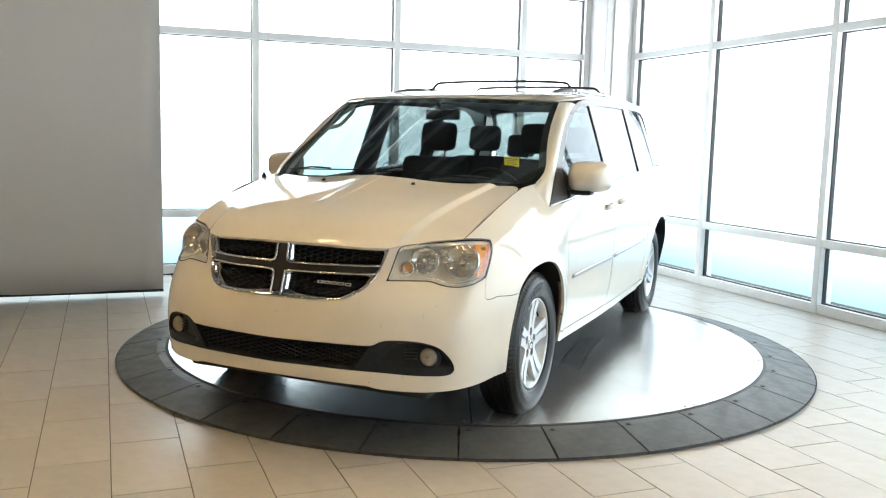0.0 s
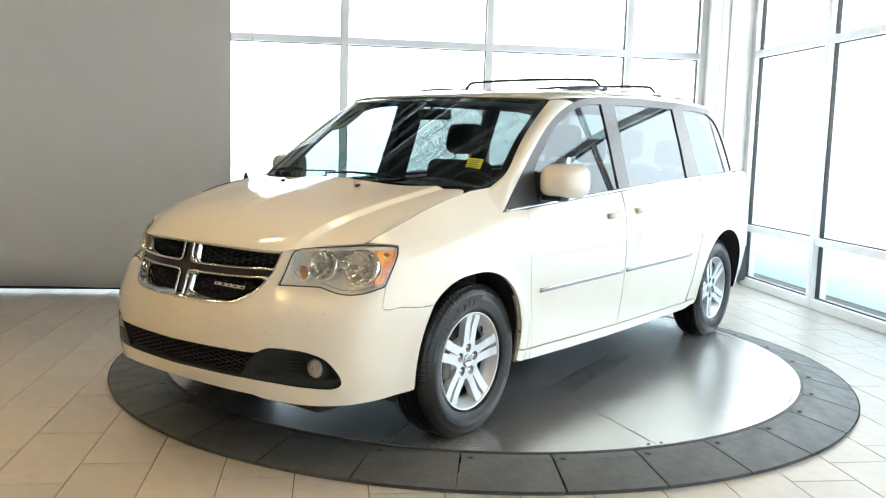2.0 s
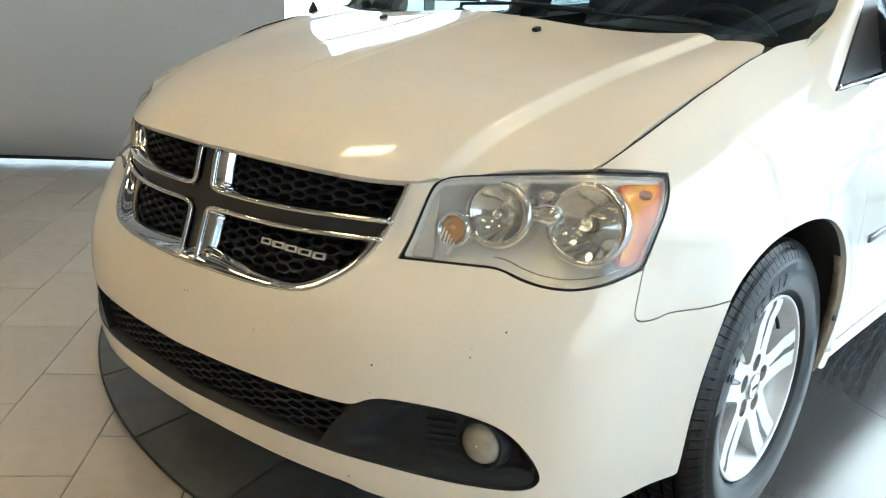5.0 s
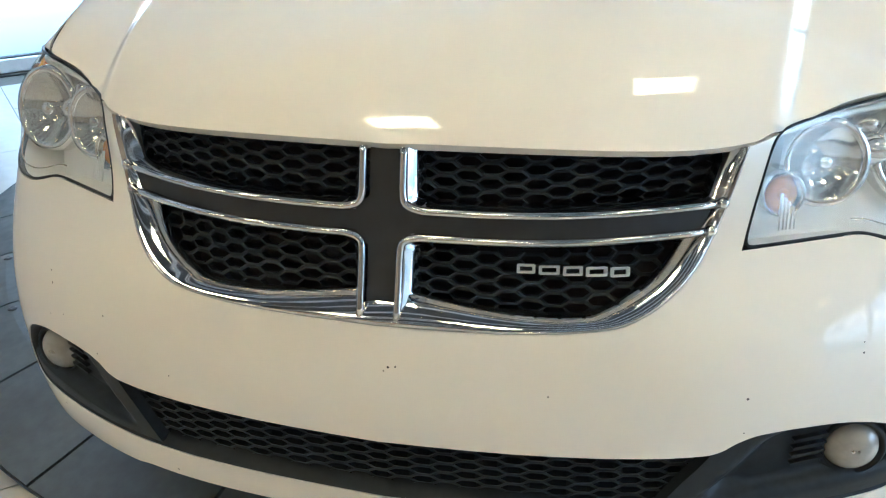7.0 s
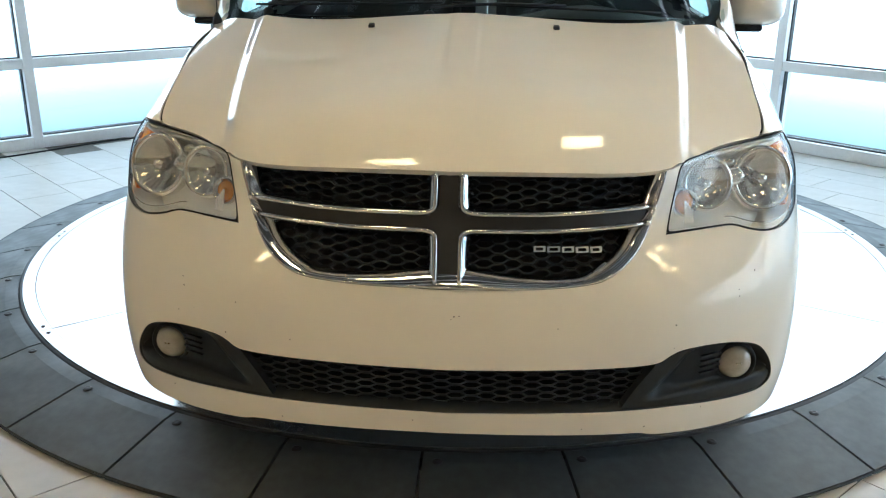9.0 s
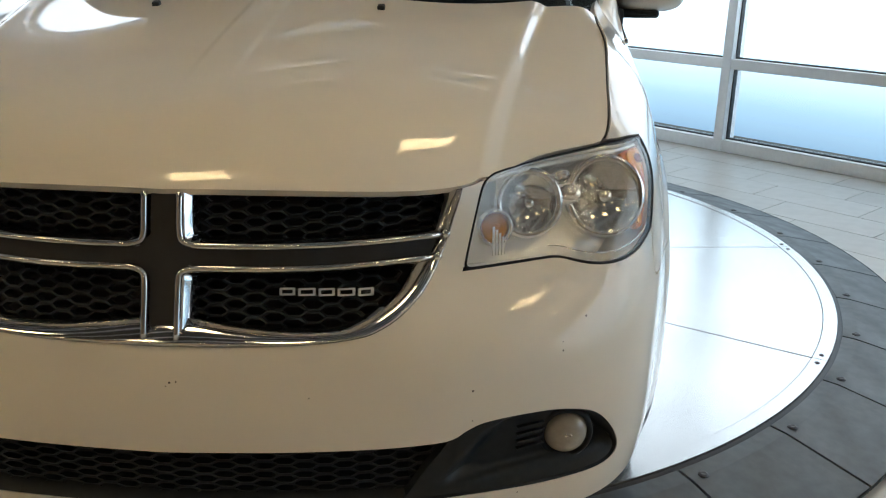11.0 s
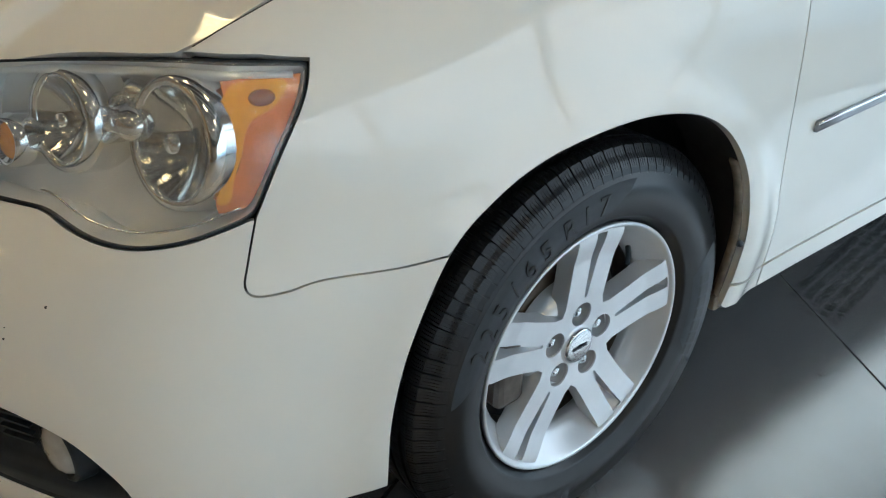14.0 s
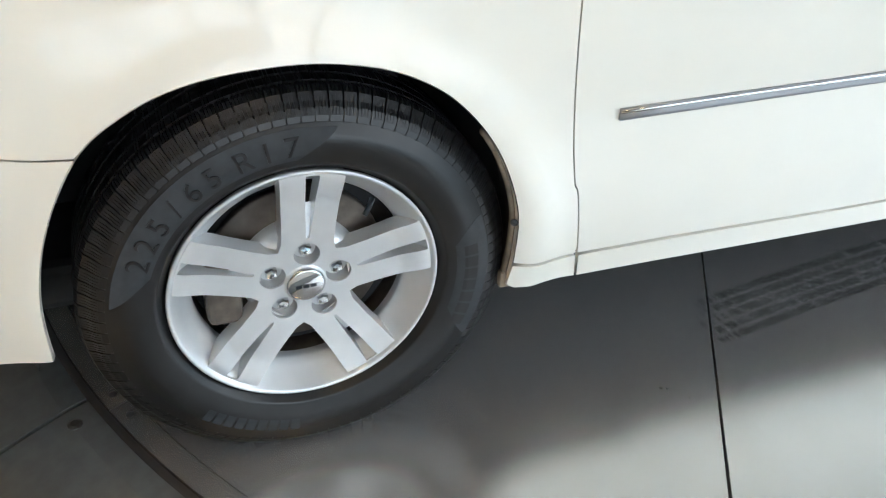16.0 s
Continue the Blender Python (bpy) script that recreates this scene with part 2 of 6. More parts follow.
def lathe(profile, n=48, a0=0.0, a1=2 * math.pi, axis="x"):
    """turns (along, radius) pairs about an axis; returns verts and faces"""
    full = abs(a1 - a0 - 2 * math.pi) < 1e-6
    cols = n if full else n + 1
    V, F = [], []
    for i in range(cols):
        a = a0 + (a1 - a0) * i / n
        for l, r in profile:
            p = (l, r * math.sin(a), r * math.cos(a))
            V.append(p if axis == "x" else (p[1], p[2], p[0]))
    k = len(profile)
    for i in range(n):
        j = (i + 1) % cols
        for q in range(k - 1):
            F.append((i * k + q, j * k + q, j * k + q + 1, i * k + q + 1))
    return V, F

def spun(name, profile, material, parent, n=48, label="", axis="x", m=None, smooth=True):
    V, F = lathe(profile, n, axis=axis)
    ob = raw(name, V, F, material, parent, label, smooth)
    if m is not None: ob.matrix_basis = m
    return ob

def curve2(points, n=8, closed=False):
    """smooth dense line through points of any dimension"""
    P = np.asarray(points, float)
    k = len(P)
    out = []
    for i in range(k if closed else k - 1):
        p0 = P[(i - 1) % k] if closed or i > 0 else 2 * P[0] - P[1]
        p1, p2 = P[i], P[(i + 1) % k]
        p3 = P[(i + 2) % k] if closed or i + 2 < k else 2 * P[-1] - P[-2]
        for u in np.arange(n) / n:
            out.append(.5 * (2 * p1 + (p2 - p0) * u + (2 * p0 - 5 * p1 + 4 * p2 - p3) * u * u + (3 * p1 - p0 - 3 * p2 + p3) * u ** 3))
    if not closed: out.append(P[-1])
    return np.array(out)

def sweep(points, section, up=None, closed=False, cap=True):
    """carries a closed section [(side, out)] along a line; up: outward vectors per point"""
    P = np.asarray(points, float)
    n = len(P)
    V, F = [], []
    k = len(section)
    for i in range(n):
        a, b = (P[(i - 1) % n], P[(i + 1) % n]) if closed else (P[max(0, i - 1)], P[min(n - 1, i + 1)])
        t = (b - a) / (np.linalg.norm(b - a) + 1e-12)
        o = np.asarray(up[i] if up is not None and np.ndim(up) == 2 else (up if up is not None else (0, 0, 1)), float)
        s = np.cross(t, o)
        s /= np.linalg.norm(s) + 1e-12
        o = np.cross(s, t)
        V += [P[i] + s * x + o * y for x, y in section]
    for i in range(n if closed else n - 1):
        j = (i + 1) % n
        F += [(i * k + q, i * k + (q + 1) % k, j * k + (q + 1) % k, j * k + q) for q in range(k)]
    if cap and not closed:
        F += [tuple(range(k))[::-1], tuple(range((n - 1) * k, n * k))]
    return V, F

def oval(w, h, n=10):
    return [(w * math.cos(2 * math.pi * i / n), h * math.sin(2 * math.pi * i / n)) for i in range(n)]

def tube(name, points, r, material, parent, label="", up=None, closed=False, squash=1.0, n=10):
    V, F = sweep(points, oval(r, r * squash, n), up, closed)
    return raw(name, V, F, material, parent, label, True)

# ---- the room: two window walls meet at right angles in a corner behind the car
CORNER = Vector((0, 6.8, 0))
U = Vector((1, -1, 0)).normalized()      # along the right-hand window wall
W = Vector((-1, -1, 0)).normalized()     # along the left-hand window wall
CEIL_Z, HEAD_Z = 3.95, 3.13
def room(u, w, z=0.0):
    return CORNER + U * u + W * w + Vector((0, 0, z))
ROOM = Matrix((( U.x, W.x, 0, 0), (U.y, W.y, 0, 6.8), (0, 0, 1, 0), (0, 0, 0, 1)))    # local axes: along U, along W, up
EAST = .33       # how far the right-hand window wall stands inside the corner point

def room_box(name, lo, hi, material, parent=None, label="", bevel=0.0):
    return part(name, boxed(lo, hi, bevel, ROOM), material, parent, label)

def window_wall(name, side, posts, label):
    wall = thing(name, label, "window wall", kind="structure")
    def b(nm, along, across, z, material, lab="", bevel=.004):
        if side == "U": across = (across[0] + EAST, across[1] + EAST)
        lo, hi = (along[0], across[0], z[0]), (along[1], across[1], z[1])
        if side == "W": lo, hi = (across[0], along[0], z[0]), (across[1], along[1], z[1])
        return room_box(nm, lo, hi, material, wall, lab, bevel)
    rails = [(FLOOR_Z, FLOOR_Z + .085), (.515, .585), (2.355, 2.425), (HEAD_Z - .08, HEAD_Z)]
    for i, p in enumerate(posts):
        b("mullion", (p - .035, p + .035), (-.13, .035), (FLOOR_Z, HEAD_Z), M_FRAME)
    for a, c in zip(posts[:-1], posts[1:]):
        lo, hi = a + .035, c - .035
        for z in rails:
            b("window_rail", (lo, hi), (-.11, .03), z, M_FRAME)
        for k in range(3):
            z0, z1 = rails[k][1], rails[k + 1][0]
            g = b("pane", (lo + .008, hi - .008), (-.055, -.047), (z0 + .008, z1 - .008), M_PANE, bevel=0)
            g.visible_shadow = False
            for zz in ((z0, z0 + .008), (z1 - .008, z1)):
                b("gasket", (lo, hi), (-.06, -.02), zz, M_GASKET, bevel=0)
            for xx in ((lo, lo + .008), (hi - .008, hi)):
                b("gasket", xx, (-.06, -.02), (z0 + .008, z1 - .008), M_GASKET, bevel=0)
    b("header", (0 if side == "U" else .73, 19.0 if side == "U" else 13.0), (-.13, .02), (HEAD_Z + .002, CEIL_Z), M_WALL, "painted wall strip above the windows")
    return wall

# bays past 12.48 are unseen, added to throw light on the bumper corner
window_wall("wall_east", "U", [.42, 1.82, 3.46, 5.20, 6.98, 8.8, 10.64, 12.48, 14.32, 16.16, 18.0, 18.96], "white aluminium window wall with frosted daylight panes")
window_wall("wall_north", "W", [.76, 1.60, 3.14, 4.68, 6.20, 7.74, 9.28, 10.82, 12.5], "white aluminium window wall with frosted daylight panes")
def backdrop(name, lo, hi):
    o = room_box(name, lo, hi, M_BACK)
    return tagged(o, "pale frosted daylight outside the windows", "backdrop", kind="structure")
# this glowing sheet runs on behind the added bays
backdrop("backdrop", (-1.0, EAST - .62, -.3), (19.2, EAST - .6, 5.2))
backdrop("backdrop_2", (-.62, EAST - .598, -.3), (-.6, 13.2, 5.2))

# corner column
col = thing("corner_column", "white painted square corner column with cover trims", "column", kind="structure")
room_box("shaft", (-.13, .20, FLOOR_Z), (.385, .725, HEAD_Z), M_FRAME, col, bevel=.012)
room_box("cover", (.387, .45, FLOOR_Z), (.405, .63, HEAD_Z), M_FRAME, col, bevel=.004)
room_box("foot_trim", (.387, .35, FLOOR_Z), (.415, .735, FLOOR_Z + .02), M_FRAME, col)

# the closed rest of the place
def struct(ob, label, cat):
    return tagged(ob, label, cat, kind="structure")
struct(room_box("wall_south", (19.0, -.2, FLOOR_Z), (19.2, 13.2, CEIL_Z), M_WALL), "plain beige painted showroom wall", "wall")
struct(room_box("wall_west", (-.2, 13.0, FLOOR_Z), (19.0, 13.2, CEIL_Z), M_WALL), "plain beige painted showroom wall", "wall")
struct(room_box("ceiling", (-.65, -.65, CEIL_Z + .02), (19.2, 13.2, CEIL_Z + .2), M_CEIL), "dark exposed ceiling deck", "ceiling")
struct(room_box("ground", (-40, -40, FLOOR_Z - .4), (60, 60, FLOOR_Z - .3), M_GROUT), "grey ground outside and below the floor", "ground")

# open-web joists under the deck
def joist(u):
    t = thing("ceiling_joist", "white painted steel ceiling joist", "joist", "joists under the ceiling", "structure")
    room_box("top_chord", (u - .04, .2, CEIL_Z - .05), (u + .04, 12.9, CEIL_Z), M_JOIST, t)
    room_box("bottom_chord", (u - .03, .2, CEIL_Z - .50), (u + .03, 12.9, CEIL_Z - .45), M_JOIST, t)
    P = [room(u, .3 + .42 * i, CEIL_Z - (.05 if i % 2 else .47)) for i in range(30)]
    tube("web", P, .012, M_JOIST, t, n=6)
for i in range(17):
    joist(.75 + .75 * i)

# rows of slim light tubes under the joists, parallel to both window walls
def track(lo, hi):
    t = thing("ceiling_tube_row", "row of slim white ceiling light tubes", "light tube row", "ceiling tube rows", "structure")
    n = max(9, round(math.dist(lo, hi) / 1.15))
    for k in range(n):
        a = [p + (q - p) * (k + .03) / n for p, q in zip(lo, hi)]
        b = [p + (q - p) * (k + .97) / n for p, q in zip(lo, hi)]
        lo_, hi_ = [min(p, q) for p, q in zip(a, b)], [max(p, q) for p, q in zip(a, b)]
        room_box("rail", (lo_[0] - .018, lo_[1] - .018, 3.40), (hi_[0] + .018, hi_[1] + .018, 3.44), M_JOIST, t, bevel=.004)
        room_box("tube", (lo_[0] - .007, lo_[1] - .007, 3.380), (hi_[0] + .007, hi_[1] + .007, 3.394), M_TUBE, t)
track((2.40, 2.9, 3.40), (2.40, 12.4, 3.40))
track((2.96, 3.2, 3.40), (2.96, 12.4, 3.40))
track((2.9, 2.47, 3.40), (18.4, 2.47, 3.40))
track((3.3, 2.74, 3.40), (18.4, 2.74, 3.40))

# warm louvred ceiling lights in a skewed grid; most are unseen, added for brightness
def ceiling_light(x, y, z=3.25):
    t = thing("ceiling_light", "warm louvred rectangular ceiling light", "ceiling light", "ceiling lights")
    m = Matrix.Translation((x, y, z)) @ Matrix.Rotation(radians(14), 4, "Z")
    part("frame", boxed((-.25, -.19, 0), (.25, .19, .07), .006, m), M_JOIST, t)
    part("diffuser", boxed((-.22, -.16, -.006), (.22, .16, -.002), 0, m), M_LAMP, t)
    for k in range(8):
        v = -.154 + .044 * k
        part("louvre", boxed((-.22, v - .010, -.020), (.22, v + .010, -.007), 0, m), M_LOUVRE, t)
    for sgn in (-1, 1):
        part("hanger", boxed((sgn * .2 - .004, -.004, .07), (sgn * .2 + .004, .004, CEIL_Z - .47 - z), 0, m), M_BOLT, t)
# only i = 0 and 1 of row j = 0 mirror in the hood
for j in range(6):
    for i in range(-3, 5):
        lx, ly = -.63 + 1.645 * i + .62 * j, -.96 + 1.00 * i - 1.70 * j
        c = Vector((lx, ly, 0)) - CORNER
        if min(c.dot(U), c.dot(W)) > 2.6 and max(c.dot(U), c.dot(W)) < 12.3: ceiling_light(lx, ly)

# hanging grey screen beside the car, in front of the left window wall
scr = thing("backdrop_screen", "tall plain grey photo backdrop screen hung from a bar", "backdrop screen")
SCR_U = 1.3
V, F = [], []
for i in range(41):
    w = 5.70 + 6.4 * i / 40
    for j in range(13):
        z = FLOOR_Z + .05 + 3.5 * j / 12
        V.append(room(SCR_U + .012 * math.sin(w * 3.1) * (1 - j / 12), w, z))
for i in range(40):
    for j in range(12):
        a = i * 13 + j
        F.append((a, a + 13, a + 14, a + 1))
cloth = raw("cloth", V, F, M_SCREEN, scr, smooth=True)
cloth.modifiers.new("thick", "SOLIDIFY").thickness = .004
tube("bottom_bar", [room(SCR_U, 5.70, FLOOR_Z + .045), room(SCR_U, 12.1, FLOOR_Z + .045)], .012, M_DARK, scr)
tube("top_bar", [room(SCR_U, 5.68, FLOOR_Z + 3.56), room(SCR_U, 12.12, FLOOR_Z + 3.56)], .03, M_JOIST, scr)
for w in (6.2, 9.0, 11.8):
    tube("bar_hanger", [room(SCR_U, w, FLOOR_Z + 3.58), room(SCR_U, w, CEIL_Z)], .006, M_BOLT, scr)

# ---- turntable: turning steel disc and sloping ring of plates
TC = Vector((-.064, 1.470, 0))
R_DISC, R_IN, R_OUT = 2.002, 2.020, 2.312
table = thing("turntable", "round steel vehicle turntable with a grey sloping ring", "turntable", at=TC)
def sector(r0, r1, a0, a1, z_of, thick, n=8, rings=1):
    V, F = [], []
    for layer in (0, 1):
        for i in range(n + 1):
            a = a0 + (a1 - a0) * i / n
            for k in range(rings + 1):
                r = r0 + (r1 - r0) * k / rings
                V.append((r * math.cos(a), r * math.sin(a), z_of(r) - layer * thick))
    k1, m = rings + 1, (n + 1) * (rings + 1)
    for i in range(n):
        for k in range(rings):
            a = i * k1 + k
            F += [(a, a + 1, a + k1 + 1, a + k1), (m + a, m + a + k1, m + a + k1 + 1, m + a + 1)]
        F += [(i * k1, (i + 1) * k1, m + (i + 1) * k1, m + i * k1), (i * k1 + rings, m + i * k1 + rings, m + (i + 1) * k1 + rings, (i + 1) * k1 + rings)]
    for k in range(rings):
        F += [(k, m + k, m + k + 1, k + 1)]
        a = n * k1 + k
        F += [(a, a + 1, m + a + 1, m + a)]
    return V, F
for k in range(10):
    a0 = radians(-66.4 + 36 * k)
    g = .0022
    V, F = sector(.02, R_DISC - .05, a0 + .0022, a0 + radians(36) - .0022, lambda r: 0.0, .012, 14, 4)
    raw("disc_plate", V, F, M_STEEL, table)
    V, F = sector(R_DISC - .047, R_DISC, a0 + .001, a0 + radians(36) - .001, lambda r: .002, .02, 14)
    raw("rim_strip", V, F, M_STEEL, table)
    for d in (.018, -.018):
        spun("rim_screw", [(.0, 0.0), (.003, 0.0), (.003, .006), (0, .009)], M_BOLT, table, 8, axis="z", m=Matrix.Translation(((R_DISC - .024) * math.cos(a0 + d), (R_DISC - .024) * math.sin(a0 + d), .0021)))
V, F = sector(0, R_IN + .02, 0, 2 * math.pi, lambda r: -.014, .03, 96)
raw("bed", V, F, M_DARK, table)
spun("edge_gap", [(-.004, R_DISC + .002), (-.004, R_IN - .001), (-.02, R_IN - .001)], M_RINGTRIM, table, 160, axis="z")
RING_Z = lambda r: -.004 - .016 * max(0, (r - R_IN) / (R_OUT - R_IN)) - .034 * max(0, (r - R_IN - .05) / (R_OUT - R_IN - .05))
V, F = sector(R_IN, R_OUT, radians(.12), radians(11.25 - .12), RING_Z, .024, 6, 6)
plate0 = None
for k in range(32):
    a = radians(-68.1 + 11.25 * k)
    rot = Matrix.Rotation(a, 4, "Z")
    if plate0 is None:
        plate0 = raw("ring_plate", V, F, M_RING, table)
        plate0.matrix_basis = rot
        V2, F2 = lathe([(0, 0), (.004, 0), (.005, .008), (.002, .014), (0, .015)], 12, axis="z")
        bolt0 = raw("ring_bolt", V2, F2, M_BOLT, table)
        bolt0.matrix_basis = rot @ Matrix.Translation(((R_IN + .045) * math.cos(.022), (R_IN + .045) * math.sin(.022), RING_Z(R_IN + .045)))
    else:
        again(plate0, table, rot)
        again(bolt0, table, rot @ Matrix.Translation(((R_IN + .045) * math.cos(.022), (R_IN + .045) * math.sin(.022), RING_Z(R_IN + .045))))
spun("ring_skirt", [(-.055, R_IN + .3), (-.062, R_OUT - .003), (FLOOR_Z, R_OUT - .003)], M_RINGTRIM, table, 128, axis="z")

# faint tread print of a tyre on the disc, five ribs of blocks, and specks
random.seed(5)
trace = curve2([(.868, .90), (.838, 1.10), (.803, 1.40), (.774, 1.70), (.748, 2.02)], 16)
V, F = [], []
for rib in range(5):
    mid = -.062 + .031 * rib
    for i in range(len(trace) - 1):
        fade = min(1, i / 12, (len(trace) - 2 - i) / 14)
        for h in (0, .5):
            if random.random() > .35 + .6 * fade: continue
            p, q = trace[i] + (trace[i + 1] - trace[i]) * h, trace[i] + (trace[i + 1] - trace[i]) * (h + .40)
            t = (q - p) / np.linalg.norm(q - p)
            n, w_ = np.array((t[1], -t[0])), random.uniform(.0095, .0125)
            k, sk = len(V), t * random.uniform(-.002, .003)
            V += [(*(c - (TC.x, TC.y)), .0006) for c in (p + n * (mid - w_), p + n * (mid + w_) + sk, q + n * (mid + w_) + sk, q + n * (mid - w_))]
            F.append((k, k + 1, k + 2, k + 3))
raw("tyre_print", V, F, M_SCUFF, table, "faint dark tread print")
for x0, y0, r_ in ((1.017, .700, .0035), (1.022, .712, .003), (1.06, .74, .002), (1.40, .95, .0025), (1.30, 1.6, .003), (1.55, 1.3, .002)):
    raw("speck", [(x0 - TC.x + r_ * math.cos(a) * (1 + .5 * math.sin(2 * a)), y0 - TC.y + r_ * math.sin(a), .0007) for a in np.linspace(0, 2 * math.pi, 9)[:-1]], [tuple(range(8))], M_CHIP, table)

# black cable along the foot of the left window wall
cab = raw("cable", *sweep(curve2([room(.10, 3.2, FLOOR_Z + .006), room(.13, 3.8, FLOOR_Z + .006), room(.11, 4.2, FLOOR_Z + .006), room(.16, 4.6, FLOOR_Z + .006), room(.20, 5.0, FLOOR_Z + .006), room(.15, 5.5, FLOOR_Z + .006), room(.22, 6.4, FLOOR_Z + .006)], 8), oval(.006, .006, 8)), M_DARK, None, "", True)
tagged(cab, "thin black cable lying on the tiles along the wall", "cable")

# ---- the car: origin on the disc under the front axle, nose towards -y, its left flank at +x
from mathutils.geometry import delaunay_2d_cdt
van = thing("minivan", "white minivan with a chrome cross grille parked on the turntable", "minivan")
AXLE_R, TYRE_R, HUB_Z = 3.078, .362, .347

# ---- smooth tensor surfaces
def cardinal(k, q):
    """weights of a natural cubic spline through knots k at places q"""
    k = np.asarray(k, float); q = np.atleast_1d(np.asarray(q, float)); n = len(k); h = np.diff(k)
    A = np.zeros((n, n)); B = np.zeros((n, n)); A[0, 0] = A[-1, -1] = 1
    for i in range(1, n - 1):
        A[i, i - 1:i + 2] = h[i - 1], 2 * (h[i - 1] + h[i]), h[i]
        B[i, i - 1:i + 2] = 6 / h[i - 1], -6 / h[i - 1] - 6 / h[i], 6 / h[i]
    M = np.linalg.solve(A, B); i = np.clip(np.searchsorted(k, q) - 1, 0, n - 2)
    a = ((k[i + 1] - q) / h[i])[:, None]; b = 1 - a; I = np.eye(n); hh = (h[i] ** 2 / 6)[:, None]
    w = a * I[i] + b * I[i + 1] + ((a ** 3 - a) * M[i] + (b ** 3 - b) * M[i + 1]) * hh
    lo, hi = q < k[0], q > k[-1]     # straight on outside
    if lo.any():
        d = (I[1] - I[0]) / h[0] - h[0] / 6 * (2 * M[0] + M[1]); w[lo] = I[0] + (q[lo] - k[0])[:, None] * d
    if hi.any():
        d = (I[-1] - I[-2]) / h[-1] + h[-1] / 6 * (M[-2] + 2 * M[-1]); w[hi] = I[-1] + (q[hi] - k[-1])[:, None] * d
    return w

ROWS_Z = [.19, .28, .40, .52, .64, .76, .88, 1.00, 1.12]
# columns from the middle of the nose round the corner and along the flank: (x, y) at each height
COLS = [
    [(0, -.895), (0, -.94), (0, -.968), (0, -.972), (0, -.945), (0, -.905), (0, -.875), (0, -.83), (0, -.78)],
    [(.25, -.88), (.25, -.925), (.25, -.952), (.25, -.956), (.25, -.928), (.25, -.885), (.25, -.853), (.25, -.80), (.25, -.74)],
    [(.47, -.835), (.47, -.88), (.47, -.902), (.47, -.904), (.47, -.872), (.47, -.794), (.47, -.768), (.46, -.71), (.45, -.64)],
    [(.65, -.765), (.65, -.80), (.65, -.815), (.65, -.815), (.65, -.78), (.645, -.698), (.63, -.637), (.60, -.585), (.57, -.52)],
    [(.793, -.646), (.813, -.667), (.828, -.672), (.828, -.667), (.822, -.637), (.806, -.597), (.789, -.545), (.672, -.486), (.500, -.427)],
    [(.880, -.413), (.893, -.423), (.902, -.428), (.905, -.428), (.904, -.422), (.889, -.407), (.856, -.398), (.751, -.370), (.578, -.335)],
    [(.908, -.2), (.922, -.2), (.931, -.2), (.936, -.2), (.9372, -.2), (.928, -.2), (.8975, -.2), (.827, -.1925), (.7205, -.185)],
    [(.91, 0), (.93, 0), (.945, 0), (.952, 0), (.953, 0), (.949, 0), (.932, 0), (.871, 0), (.7634, 0)],
    [(.912, .5), (.925, .5), (.945, .5), (.957, .5), (.964, .5), (.966, .5), (.958, .5), (.93, .5), (.875, .5)],
    [(.92, 1.4), (.935, 1.4), (.958, 1.4), (.973, 1.4), (.982, 1.4), (.987, 1.4), (.984, 1.4), (.968, 1.4), (.938, 1.4)],
    [(.92, 2.3), (.935, 2.3), (.96, 2.3), (.976, 2.3), (.986, 2.3), (.99, 2.3), (.988, 2.3), (.974, 2.3), (.95, 2.3)],
    [(.91, 3.1), (.93, 3.1), (.955, 3.1), (.973, 3.1), (.983, 3.1), (.988, 3.1), (.986, 3.1), (.972, 3.1), (.95, 3.1)],
    [(.85, 3.62), (.88, 3.62), (.908, 3.62), (.930, 3.62), (.945, 3.62), (.950, 3.62), (.948, 3.62), (.935, 3.62), (.915, 3.62)],
    [(.66, 4.06), (.69, 4.08), (.72, 4.09), (.735, 4.09), (.74, 4.08), (.745, 4.06), (.745, 4.04), (.735, 4.02), (.725, 4.0)],
    [(0, 4.18), (0, 4.2), (0, 4.22), (0, 4.22), (0, 4.2), (0, 4.18), (0, 4.16), (0, 4.14), (0, 4.12)],
]
NET = np.array(COLS).transpose(1, 0, 2)          # row, column, xy
COL_S = np.concatenate([[0], np.cumsum(np.hypot(*np.diff(NET[4], axis=0).T))])

WIDER = 1.014      # the right-hand half against the left
def skin(s, z):
    """the outer skin below hood and belt line: domain (s, z), s in metres round the body from the nose"""
    s, z = np.atleast_1d(np.asarray(s, float)), np.atleast_1d(np.asarray(z, float))
    sg = np.where(s < 0, -1.0, 1.0)
    p = np.einsum("ni,nj,ijk->nk", cardinal(ROWS_Z, z), cardinal(COL_S, np.abs(s)), NET)
    x, y = p[:, 0], p[:, 1]
    for cy in (0.0, 3.078):                      # flared wheel arches
        r = np.hypot(y - cy, z - .355)
        x = x + np.where(x > .7, .02 * np.exp(-((r - .40) / .055) ** 2), 0)
    return np.c_[np.where(sg < 0, -WIDER * x, x), y, z]


def within(poly, pts):
    P, Q = np.asarray(poly, float), np.asarray(pts, float)
    c = np.zeros(len(Q), bool)
    for (x1, y1), (x2, y2) in zip(P, np.roll(P, -1, axis=0)):
        hit = ((y1 > Q[:, 1]) != (y2 > Q[:, 1])) & (Q[:, 0] < (x2 - x1) * (Q[:, 1] - y1) / (y2 - y1 + 1e-15) + x1)
        c ^= hit
    return c

